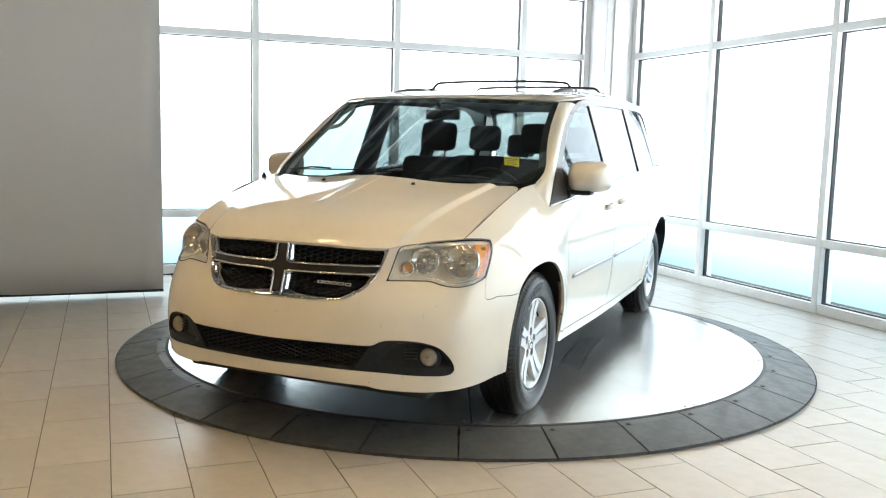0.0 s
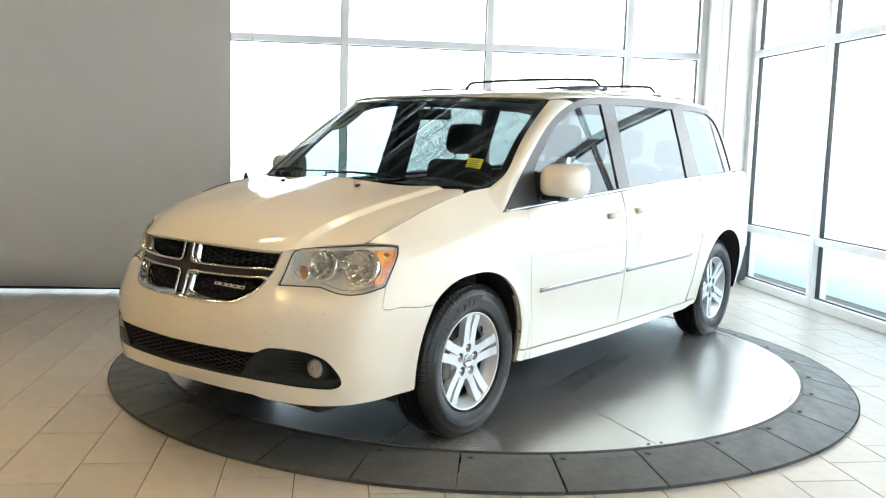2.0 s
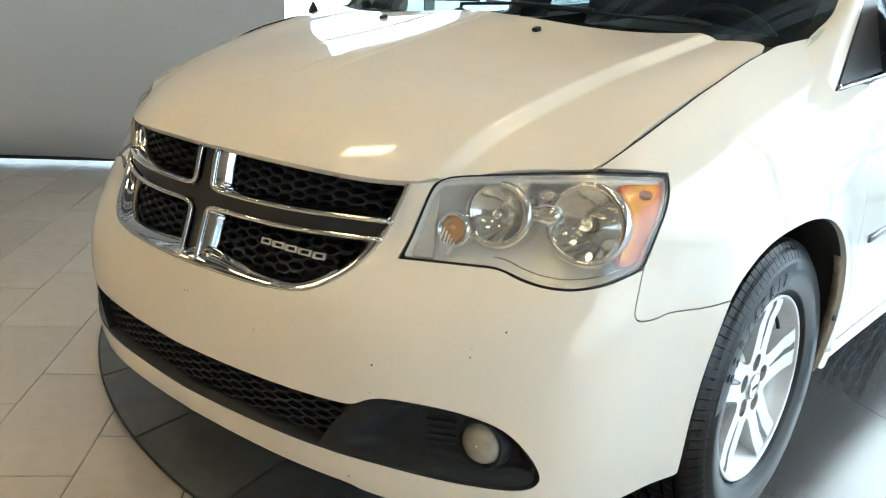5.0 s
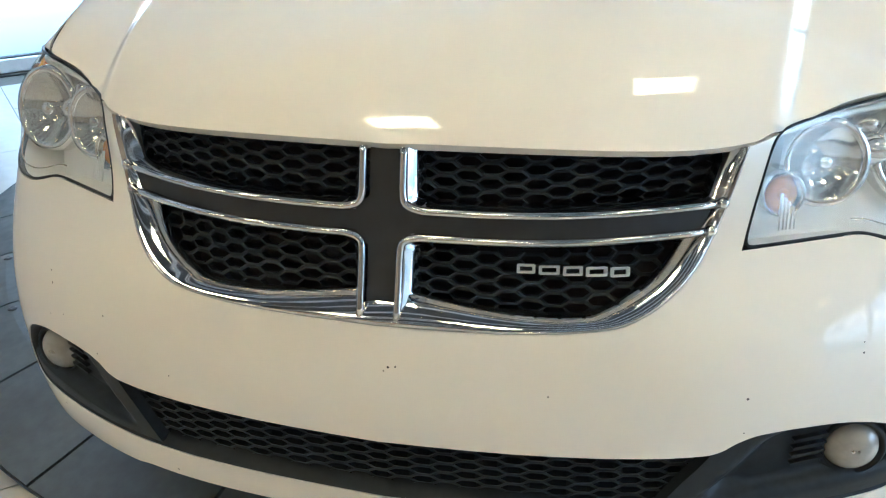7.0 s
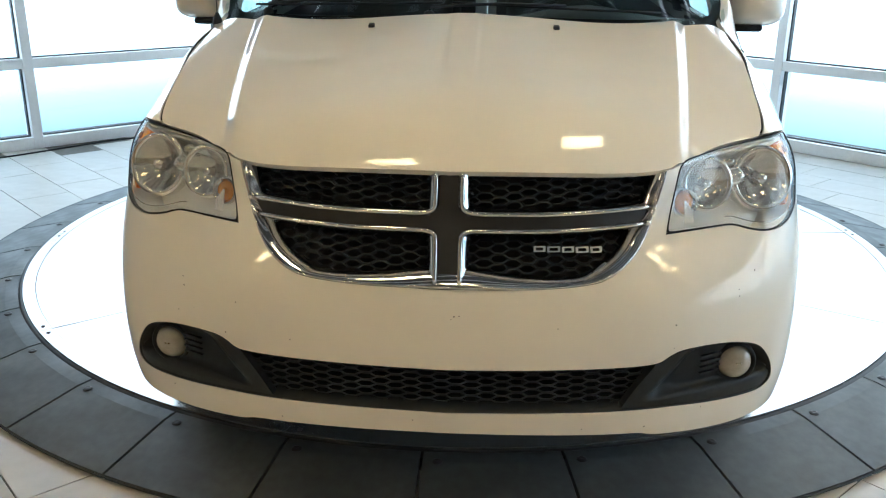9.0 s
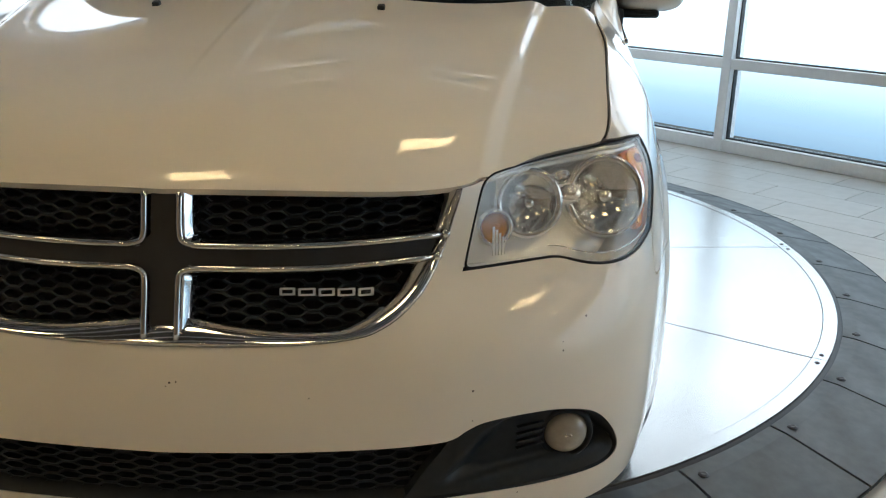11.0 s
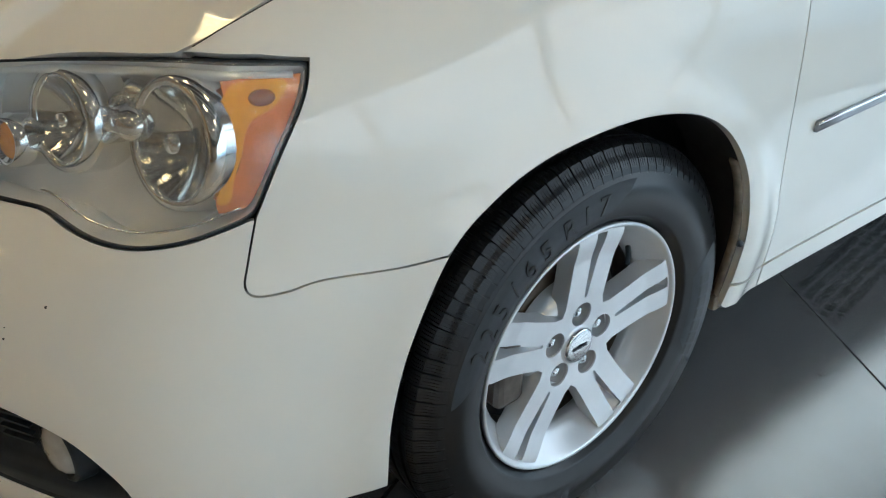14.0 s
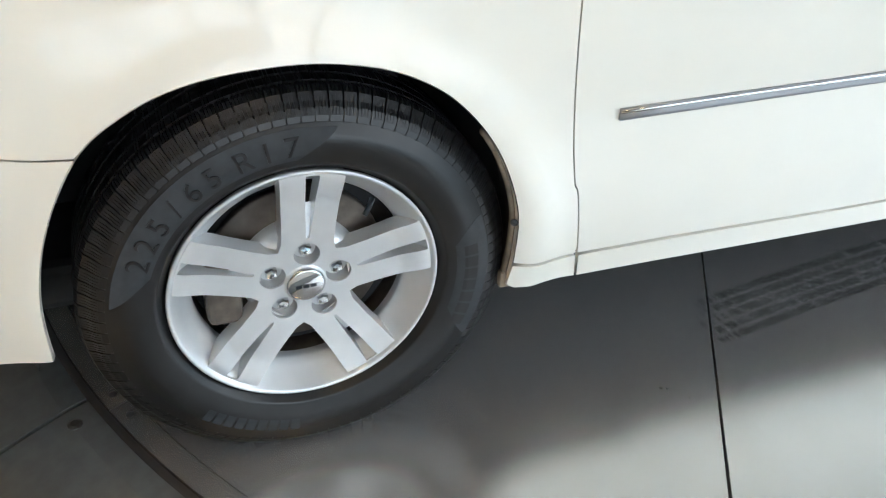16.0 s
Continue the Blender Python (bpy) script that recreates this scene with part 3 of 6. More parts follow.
def dense(poly, step):
    P = np.asarray(poly, float)
    out = []
    for a, b in zip(P, np.roll(P, -1, axis=0)):
        d = np.linalg.norm(b - a)
        if d < 1e-7: continue
        k = max(1, int(round(d / step)))
        out += [a + (b - a) * i / k for i in range(k)]
    return np.array(out)

def shrink(poly, d):
    """moves a closed outline inwards by d"""
    P = np.asarray(poly, float)
    P = P[np.linalg.norm(P - np.roll(P, 1, axis=0), axis=1) > 1e-6]
    a = P - np.roll(P, 1, axis=0)
    b = np.roll(P, -1, axis=0) - P
    a /= np.linalg.norm(a, axis=1)[:, None]
    b /= np.linalg.norm(b, axis=1)[:, None]
    area = np.sum(P[:, 0] * np.roll(P[:, 1], -1) - np.roll(P[:, 0], -1) * P[:, 1])
    sg = 1 if area > 0 else -1
    n = np.c_[-(a + b)[:, 1], (a + b)[:, 0]] * sg
    l = np.linalg.norm(n, axis=1)[:, None]
    return P + n / np.maximum(l, 1e-6) * d / np.maximum(l / 2, .45)

def surf_normal(surf, P):
    e = 1e-3
    f = lambda da, db: surf(P[:, 0] + da, P[:, 1] + db)
    n = np.cross(f(e, 0) - f(-e, 0), f(0, e) - f(0, -e))
    n /= np.linalg.norm(n, axis=1)[:, None] + 1e-12
    mid = f(0, 0) - np.array((0, 1.6, .55))
    n[(n * mid).sum(1) < 0] *= -1
    return n

def panel(name, surf, poly, material, parent, step=.03, holes=(), depth=.012, lift=0.0, label="", gap=0.0, lines=()):
    """a sheet cut out of a smooth surface along an outline in its domain, with its edges turned in"""
    loops = [dense(p, step) for p in (poly, *holes)]
    if gap: loops[0] = dense(shrink(loops[0], gap), step)
    lo, hi = loops[0].min(0), loops[0].max(0)
    gx, gy = np.meshgrid(np.arange(lo[0], hi[0], step), np.arange(lo[1], hi[1], step * .9))
    gx = gx + (np.arange(gx.shape[0]) % 2)[:, None] * step / 2
    G = np.c_[gx.ravel(), gy.ravel()]
    G = G[within(loops[0], G)]
    for h in loops[1:]: G = G[~within(h, G)]
    B = np.concatenate(loops)
    if len(lines):
        L = np.concatenate(lines)
        L = L[within(shrink(loops[0], step * .35), L)]
        far = np.ones(len(G), bool)
        for c in range(0, len(G), 400):
            far[c:c + 400] = np.hypot(G[c:c + 400, None, 0] - L[None, :, 0], G[c:c + 400, None, 1] - L[None, :, 1]).min(1) > .009
        G = G[far]
    if len(G):
        keep = np.ones(len(G), bool)
        for c in range(0, len(G), 400):
            d = np.hypot(G[c:c + 400, None, 0] - B[None, :, 0], G[c:c + 400, None, 1] - B[None, :, 1]).min(1)
            keep[c:c + 400] = d > step * .45
        G = G[keep]
    if len(lines): G = np.concatenate([G, L])
    edges, k = [], 0
    for l in loops:
        edges += [(k + i, k + (i + 1) % len(l)) for i in range(len(l))]
        k += len(l)
    pts, _, tris, *_ = delaunay_2d_cdt([Vector(p) for p in np.concatenate([B, G])], edges, [], 0, 1e-7)
    P = np.array([tuple(p) for p in pts])
    tris = np.array([t for t in tris if len(t) == 3])
    C = P[tris].mean(1)
    ok = within(loops[0], C)
    for h in loops[1:]: ok &= ~within(h, C)
    tris = tris[ok]
    X, N = surf(P[:, 0], P[:, 1]), surf_normal(surf, P)
    X = X + N * lift
    fn = np.cross(X[tris[:, 1]] - X[tris[:, 0]], X[tris[:, 2]] - X[tris[:, 0]])
    flip = (fn * N[tris].mean(1)).sum(1) < 0
    tris[flip] = tris[flip][:, ::-1]
    F = [tuple(t) for t in tris]
    if depth:
        ec = {}
        for t in F:
            for a, b in zip(t, t[1:] + t[:1]):
                ec[(a, b)] = ec.get((a, b), 0) + 1
        rim = [e for e in ec if (e[1], e[0]) not in ec]
        idx = {}
        X = list(X)
        def inner(i, lvl):
            # edge vertices of their own, so that the turned-in edge stays crisp
            if (i, lvl) not in idx:
                idx[(i, lvl)] = len(X)
                X.append(np.asarray(X[i]) - N[i] * depth * lvl)
            return idx[(i, lvl)]
        for a, b in rim:
            F.append((inner(b, 0), inner(a, 0), inner(a, 1), inner(b, 1)))
    used = sorted({i for f in F for i in f})
    re = {i: k for k, i in enumerate(used)}
    NN = np.zeros((len(X), 3))
    NN[:len(N)] = N
    if depth:
        for f in F[len(tris):]:
            a, b, c = (np.asarray(X[f[q]]) for q in range(3))
            fn_ = np.cross(b - a, c - a)
            for q in f: NN[q] += fn_ / (np.linalg.norm(fn_) + 1e-12)
    ob = raw(name, [X[i] for i in used], [tuple(re[i] for i in f) for f in F], material, parent, label, True)
    NN = NN[used]
    ob.data.normals_split_custom_set_from_vertices((NN / (np.linalg.norm(NN, axis=1)[:, None] + 1e-12)).tolist())
    return ob

def mirror(pts):
    return [(-a, b) for a, b in reversed([tuple(p) for p in pts])]

def both(name, surf, poly, material, parent, **k):
    return panel(name, surf, poly, material, parent, **k), panel(name, surf, mirror(poly), material, parent, **{**k, "holes": [mirror(h) for h in k.get("holes", ())]})

def cv(pts, n=6): return [tuple(p) for p in curve2(pts, n)]
def s_at(y, z):
    """domain s of the flank at a given y"""
    s = np.linspace(1.0, COL_S[-2], 900)
    return float(np.interp(y, skin(s, np.full(900, z))[:, 1], s))

def off(pts, lift, surf=skin):
    P = np.asarray(pts, float)
    return surf(P[:, 0], P[:, 1]) + surf_normal(surf, P) * lift

def normals(pts, surf=skin): return surf_normal(surf, np.asarray(pts, float))

# outlines in the skin's domain (left half)
HL_IN = cv([(.495, .738), (.511, .811), (.527, .867), (.541, .886)])
HL_TOP = cv([(.541, .886), (.57, .893), (.69, .903), (.858, .915), (1.0, .914), (1.085, .909)])
HL_OUT = cv([(1.085, .909), (1.072, .88), (1.03, .818), (1.0, .747)])
HL_BOT = cv([(1.0, .747), (.96, .735), (.915, .723), (.85, .7145), (.79, .7165), (.74, .725), (.69, .7375), (.64, .7385), (.495, .738)])
GRILLE = cv([(.489, .875), (.473, .825), (.456, .773), (.432, .725), (.399, .691), (.361, .668), (.315, .655), (.2, .647), (0, .6445)])
BSEAM = cv([(1.0, .745), (.991, .690), (.9885, .671), (.9935, .6585), (1.008, .6525), (1.04, .6525), (1.085, .6575), (1.18, .649), (1.246, .653)])
ARCH = cv([(1.150, .295), (1.160, .424), (1.190, .541), (1.248, .653), (1.320, .712), (1.408, .749), (1.516, .766), (1.61, .764), (1.704, .740), (1.786, .688), (1.859, .596), (1.908, .475), (1.919, .37), (1.917, .29)], 8)
arch_i = int(np.argmin([math.hypot(a - 1.246, b - .654) for a, b in ARCH]))
CHIN = cv([(0, .292), (.25, .288), (.40, .283), (.455, .279), (.50, .268), (.62, .258), (.73, .256), (.87, .262), (1.0, .272), (1.10, .285), (1.150, .295)])
HOODLINE = cv([(.541, .884), (.515, .879), (.489, .875)])
INTAKE = cv([(0, .467), (.25, .469), (.44, .467), (.485, .470), (.515, .484), (.55, .4925), (.62, .4925), (.70, .484), (.77, .461), (.815, .419), (.843, .372), (.838, .345), (.80, .333), (.72, .333), (.64, .337), (.5, .348), (.26, .354), (0, .353)])
DOORSEAM = cv([(2.070, .275), (2.060, .328), (2.031, .469), (2.018, .502), (2.000, .60), (1.986, .73), (1.982, .84), (1.988, .93), (2.002, 1.0), (2.012, 1.034)])
SEAM_HOOD = cv([(.863, .919), (.940, .9408), (1.0235, .960), (1.0985, .977), (1.223, 1.010), (1.335, 1.045), (1.4486, 1.076), (1.558, 1.099), (1.632, 1.112)])
BELT_Y = [.26, .48, 1.0, 1.41, 2.0, 2.66, 3.35, 3.9]
BELT_Z = [1.023, 1.043, 1.081, 1.105, 1.136, 1.168, 1.190, 1.20]
belt = lambda y: float(np.interp(y, BELT_Y, BELT_Z))

# bumper fascia, one sheet across the nose
half = CHIN + ARCH[1:arch_i + 1] + BSEAM[::-1] + HL_BOT[1:] + HL_IN[1:] + HOODLINE[1:] + GRILLE[1:]
fascia = half + mirror(half)
panel("front_bumper", skin, fascia, M_PAINT, van, step=.026, holes=[INTAKE[:-1] + mirror(INTAKE)[:-1]], gap=.0012, label="white painted front bumper")

# front fenders
fender = HL_OUT + BSEAM[1:] + [p for p in ARCH[arch_i + 1:] if p[0] < 1.7 or p[1] > .345] + [(1.921, .345), (1.97, .337), (2.056, .3275)] + [p for p in DOORSEAM if p[1] > .34] + [(1.93, 1.036), (1.845, 1.026), (1.858, 1.09), (1.852, 1.143), (1.78, 1.135), (1.70, 1.126)] + SEAM_HOOD[::-1] + [(1.0, .9165)]
both("front_fender", skin, fender, M_PAINT, van, step=.03, gap=.0016)

# soiled flange of the arch liner behind each front wheel, with its screw
for sg in (1, -1):
    L = np.array([(sg * (a - .007), b) for a, b in ARCH if a > 1.84 and b > .30])
    lip = raw("liner_flange", *sweep(off(L, -.020), oval(.006, .010, 8), normals(L)), M_LINER, van, "soiled tan edge of the arch liner", True)
    c = Vector(off([(sg * 1.909, .44)], -.004)[0])
    spun("liner_screw", [(.004, 0), (.003, .006), (0, .007)], M_BOLT, lip, 10, axis="z", m=Matrix.Translation(c) @ Vector((sg, -.6, 0)).to_track_quat("Z", "Y").to_matrix().to_4x4())
    part("liner_tab", boxed((-.008, -.010, -.022), (.008, .014, .012), .004, Matrix.Translation(off([(sg * 1.912, .300)], -.016)[0])), M_LINER, lip)

# doors, sills, rear quarters
yb = lambda y, z: (s_at(y, z), z)
door = [p for p in DOORSEAM if p[1] > .327] + [yb(y, belt(y)) for y in (.6, .8, 1.0, 1.2, 1.41)] + [yb(1.43, 1.0), yb(1.435, .7), yb(1.44, .316)] + [yb(1.0, .3185)]
front_doors = both("front_door", skin, door, M_PAINT, van, step=.04, gap=.0013)
slide = [yb(1.4455, .316), yb(1.4405, .7), yb(1.4355, 1.0), yb(1.42, belt(1.42))] + [yb(y, belt(y)) for y in (1.7, 2.0, 2.3, 2.6)] + cv([yb(2.60, 1.155), yb(2.622, 1.03), yb(2.625, .85), yb(2.60, .74), yb(2.56, .62), yb(2.53, .50), yb(2.50, .40), yb(2.48, .318)])
slide_doors = both("sliding_door", skin, slide, M_PAINT, van, step=.05, gap=.0012)
sill_tip = [(1.915, .298), (1.918, .291), (1.93, .284), (2.0, .2745), (2.068, .2665), (2.058, .3225), (1.97, .332), (1.920, .340)]
both("sill_tip", skin, sill_tip, M_PAINT, van, step=.03, gap=.001, depth=.03)
sill = [(2.072, .2655), yb(.9, .258), yb(1.3, .255), yb(2.0, .257), yb(2.5, .262), yb(2.64, .29), yb(2.64, .322), yb(2.5, .311), yb(2.0, .3105), yb(1.44, .3105), yb(1.0, .313), (2.0635, .3215)]
both("sill", skin, sill, M_PAINT, van, step=.04, gap=.001, depth=.03)
arc = [yb(AXLE_R - .43 * math.cos(a), .357 + .43 * math.sin(a)) for a in np.linspace(-.12, math.pi + .12, 26)]
quarter = [yb(2.508, .325), yb(2.51, .40), yb(2.54, .50), yb(2.57, .62), yb(2.61, .74), yb(2.635, .85), yb(2.632, 1.03), yb(2.61, 1.155), yb(2.62, belt(2.62))] + [yb(y, belt(y)) for y in (3.0, 3.35, 3.7)] + [(COL_S[-2], 1.20), (COL_S[-1], 1.20), (COL_S[-1], .30), (COL_S[-2], .30), yb(3.75, .28)] + arc[::-1] + [yb(2.62, .325)]
both("rear_quarter", skin, quarter, M_PAINT, van, step=.06, gap=.002)

# hood: a smooth crowned sheet that rolls down along its front edge, with outer and middle creases
def hood_ridge(y): return .515 + .120 * np.clip((y + .78) / .8, -.2, 1.2)
def step_down(d, w, r):
    """a slanted strip of half width w at d = 0 with rounded shoulders"""
    lc = lambda v: np.logaddexp(v, -v)
    return w + r / 2 * (lc((d + w) / r) - lc((d - w) / r))
def hood_fold(x, y):
    """the outer creases step the sheet down; a low band runs along the middle"""
    mid = np.clip((y + .74) / .3, 0, 1) ** 2
    return -.72 * step_down(np.abs(x) - hood_ridge(y), .0125, .0045) - .17 * mid * step_down(np.abs(x) - .042, .006, .003)
HOOD_C = [1.075, .1106, -.0190, .0175, -.0926, -.0619, -.0749, .0756, .3517, .0240, -.0650, -.2118, -.0571, .0492]
HOOD_FRONT = skin(*np.array(cv([(0, .889), (.192, .889), (.35, .884), (.489, .877), (.541, .887), (.69, .905), (.858, .918)], 6)).T)
def hood_raw(x, y):
    X, Y = (x / .8) ** 2, (y + .4) / .5
    g = np.exp(-(y + .8792 - .4795 * x ** 2 - .2966 * x ** 4) / .09)
    terms = [Y ** k for k in range(4)] + [X ** a * Y ** b for a, b in ((1, 0), (1, 1), (1, 2), (2, 0), (2, 1), (2, 2), (3, 0), (3, 1))] + [g, g * X]
    return np.stack(terms, -1) @ np.array(HOOD_C) + hood_fold(x, y)
_gap = hood_raw(HOOD_FRONT[:, 0], HOOD_FRONT[:, 1]) - HOOD_FRONT[:, 2]
for _ in range(14): _gap[1:-1] = .5 * _gap[1:-1] + .25 * (_gap[:-2] + _gap[2:])
def hood_surf(x, y):
    """the sheet, drawn to the edge of grille and headlights along its front"""
    x, y = np.atleast_1d(x).astype(float), np.atleast_1d(y).astype(float)
    back = np.maximum(0, y - np.interp(np.abs(x), HOOD_FRONT[:, 0], HOOD_FRONT[:, 1]))
    z = hood_raw(x, y) - np.interp(np.abs(x), HOOD_FRONT[:, 0], _gap) * np.exp(-(back / .045) ** 2)
    return np.c_[np.where(x < 0, WIDER * x, x), y, z]
hood_front = [tuple(p[:2]) for p in skin(*np.array(cv([(0, .886), (.192, .886), (.35, .881), (.489, .8765), (.516, .881), (.541, .888), (.57, .897), (.69, .907), (.853, .9185)], 5)).T)]
seam3 = skin(*np.array(SEAM_HOOD).T)
hood_side = [(x - .0046, y - .001) for x, y, _ in seam3][1:]
hood_rear = [(x, y) for x, y in cv([(.772, .108), (.742, .122), (.66, .092), (.55, .060), (.367, .030), (.15, .012), (0, .008)], 5)]
hood_half = hood_front + hood_side + hood_rear[1:]
_y = np.arange(-.86, .12, .014)
crease = [np.c_[np.full(len(_y), sg * (.042 + d)), _y] for sg in (1, -1) for d in (-.018, -.012, -.009, -.006, -.003, 0, .003, .006, .009, .012, .018)]
crease += [np.c_[sg * (hood_ridge(_y) + d), _y] for sg in (1, -1) for d in (-.034, -.024, -.019, -.0155, -.0125, -.0095, -.005, .005, .0095, .0125, .0155, .019, .024, .034)]
panel("hood", hood_surf, hood_half + mirror(hood_half), M_PAINT, van, step=.028, depth=.018, lines=crease, label="white hood with two raised creases")

# dark tube laid in each hood gap, standing in for the shade there
for sg in (1, -1):
    tube("hood_seal", [((sg if sg > 0 else -WIDER) * (x - .0028), y - .0005, z - .0045) for x, y, z in seam3[2:]], .0022, M_DARK, van, "dark strip standing in for the shade in the hood gap", n=8)

# windscreen, pillars, roof
def ws_surf(x, z):
    x, z = np.atleast_1d(x).astype(float), np.atleast_1d(z).astype(float)
    h = z - 1.13
    return np.c_[x, .06 + .17 * (x / .75) ** 2 + 1.46 * h + .16 * h * h, z]
WS_SIDE = cv([(.816, 1.120), (.829, 1.155), (.818, 1.235), (.789, 1.31), (.759, 1.40), (.737, 1.50), (.724, 1.596)])
WS_TOP = cv([(.724, 1.596), (.70, 1.600), (.60, 1.604), (.40, 1.610), (.2, 1.613), (0, 1.614)])
WS_BOT = cv([(0, 1.118), (.30, 1.113), (.55, 1.108), (.69, 1.110), (.775, 1.110), (.816, 1.120)])
ws_half = WS_BOT + WS_SIDE[1:] + WS_TOP[1:]
ws = panel("windshield", ws_surf, ws_half + mirror(ws_half), M_WSGLASS, van, step=.06, depth=0, label="tinted windshield glass")
ws.visible_shadow = False
inset = [(a * .955, b + (.035 if b < 1.16 else (-.02 if b > 1.58 else 0))) for a, b in ws_half]
inset_full = inset[1:-1] + mirror(inset)[1:-1]
panel("windshield_frit", ws_surf, ws_half + mirror(ws_half), M_GLOSSBLACK, van, step=.05, holes=[inset_full], depth=0, lift=-.006)

def green_surf(y, z):
    y, z = np.atleast_1d(y).astype(float), np.atleast_1d(z).astype(float)
    x = .932 - .33 * (z - 1.147) - .08 * np.maximum(0, (1.4 - y) / 1.14) ** 2 - .16 * np.maximum(0, (y - 3.05) / .7) ** 2
    return np.c_[x, y, z]
def green_right(y, z):
    p = green_surf(-np.asarray(y, float), z)
    p[:, 0] *= -1
    return p
def both_green(name, poly, material, **k):
    o = panel(name, green_surf, poly, material, van, **k)
    k["holes"] = [mirror(h) for h in k.get("holes", ())]
    return o, panel(name, green_right, mirror(poly), material, van, **k)
F_CURVE = cv([(.262, 1.024), (.37, 1.122), (.48, 1.217), (.62, 1.334), (.80, 1.464), (1.0, 1.562), (1.2, 1.616), (1.42, 1.646)])
DRIP = cv([(1.42, 1.646), (2.0, 1.667), (2.6, 1.674), (3.1, 1.664), (3.47, 1.612)])
fwin = cv([(.575, 1.225), (.68, 1.318), (.84, 1.440), (1.0, 1.52), (1.11, 1.560), (1.25, 1.588), (1.425, 1.603)], 4) + [(1.415, 1.38), (1.392, 1.117), (.95, 1.090), (.545, 1.063)]
rwin = [(1.595, 1.607), (1.8, 1.616), (2.1, 1.622), (2.475, 1.625), (2.462, 1.38), (2.435, 1.166), (1.9, 1.142), (1.535, 1.124), (1.568, 1.37)]
qwin = [(2.655, 1.628), (2.87, 1.632), (3.10, 1.622)] + cv([(3.10, 1.622), (3.27, 1.567), (3.40, 1.46), (3.48, 1.32), (3.505, 1.212)], 4) + [(3.05, 1.197), (2.675, 1.180), (2.655, 1.39)]
side_frame = F_CURVE + DRIP[1:] + cv([(3.47, 1.612), (3.52, 1.46), (3.545, 1.32), (3.55, 1.195)])[1:] + [(y, belt(y) - .004) for y in (3.45, 2.66, 2.0, 1.41, 1.0, .48)]
both_green("window_frame", side_frame, M_SURROUND, step=.05, holes=[fwin, rwin, qwin], depth=.02, label="satin dark grey window surround")
for nm, w, gm in (("front_side_window", fwin, M_FRONTGLASS), ("sliding_door_window", rwin, M_SIDEGLASS), ("quarter_window", qwin, M_SIDEGLASS)):
    for o in both_green(nm, w, gm, step=.09, depth=0, lift=-.008):
        o.visible_shadow = False
# rear pillar and tailgate
dp = cv([(3.475, 1.609), (3.525, 1.46), (3.550, 1.32), (3.555, 1.195)]) + [(3.70, 1.195), (3.74, 1.205), (3.70, 1.40), (3.65, 1.56), (3.56, 1.628)]
both_green("rear_pillar", dp, M_PAINT, step=.06)

def ruled(name, A, B, material, parent, bulge=0.0, n=5, out=(0, 0, 1), label="", ease=False):
    """a slightly crowned strip between two lines"""
    V, F = [], []
    A, B = np.asarray(A), np.asarray(B)
    o = np.asarray(out, float)
    for i, (a, b) in enumerate(zip(A, B)):
        for k in range(n + 1):
            u = k / n
            V.append(a * (1 - u) + b * u + o * bulge * 4 * u * (1 - u) * (min(1, i / 5) if ease else 1))
    for i in range(len(A) - 1):
        for k in range(n):
            q = i * (n + 1) + k
            F.append((q, q + 1, q + n + 2, q + n + 1))
    return raw(name, V, F, material, parent, label, True)

def resample(P, n):
    P = np.asarray(P, float)
    d = np.concatenate([[0], np.cumsum(np.linalg.norm(np.diff(P, axis=0), axis=1))])
    t = np.linspace(0, d[-1], n)
    return np.stack([np.interp(t, d, P[:, k]) for k in range(3)], -1)
f_line = [i for i in F_CURVE if i[0] <= 1.12]
PA = resample(np.concatenate([skin([1.76], [1.083]) - (.006, 0, .006), skin([1.80], [1.119]) - (.001, 0, 0), skin([1.835], [1.140]) + (.002, -.002, .001), ws_surf(*np.array([p for p in WS_SIDE if p[1] > 1.18]).T)]), 26)
PB = resample(np.concatenate([skin([1.78], [1.00]) - (.008, 0, 0), green_surf(*np.array(f_line).T)]), 26)
for sg in (1, -1):
    k = np.array((sg, 1, 1))
    ruled("a_pillar", PA * k, PB * k, M_PAINT, van, .02, out=(sg * .7, -.5, .5), ease=True)
def roof_at(y):
    zd = np.interp(y, [.95, 1.12, 1.42, 2.0, 2.6, 3.1, 3.35, 3.6], [1.609, 1.622, 1.646, 1.667, 1.674, 1.664, 1.632, 1.582])
    xd = np.interp(y, [.95, 1.12, 1.42], [.722, .752, .763])
    if y > 1.12: xd = float(green_surf(y, zd)[0, 0])
    zc = np.interp(y, [.78, .88, 1.0, 1.3, 2.0, 2.8, 3.4, 3.75], [1.632, 1.650, 1.665, 1.690, 1.726, 1.736, 1.705, 1.65])
    return xd, zd, zc
V, F = [], []
ys = np.linspace(0, 1, 44)
NS = 32
for u in ys:
    for k in range(NS + 1):
        a = math.pi * k / NS
        c = math.cos(a)
        base = .80 + 2.84 * u
        xd, zd, zc = roof_at(base)
        x = xd * math.copysign(abs(c) ** .72, c)
        y = base
        zr = zd + (zc - zd) * max(0, math.sin(a)) ** .72
        zf = float(np.interp(abs(x), [0, .2, .4, .6, .70, .722], [1.616, 1.615, 1.612, 1.606, 1.601, 1.598]))
        f = min(1, u / .13) ** .8
        z = zf + (zr - zf) * f
        yf = float(ws_surf(x, zf)[0, 1])
        y = yf + (y - yf) * f if u < .13 else y
        V.append((x, y, z))
for i in range(len(ys) - 1):
    for k in range(NS):
        q = i * (NS + 1) + k
        F.append((q, q + 1, q + NS + 2, q + NS + 1))
raw("roof", V, F, M_PAINT, van, "white roof panel", True)
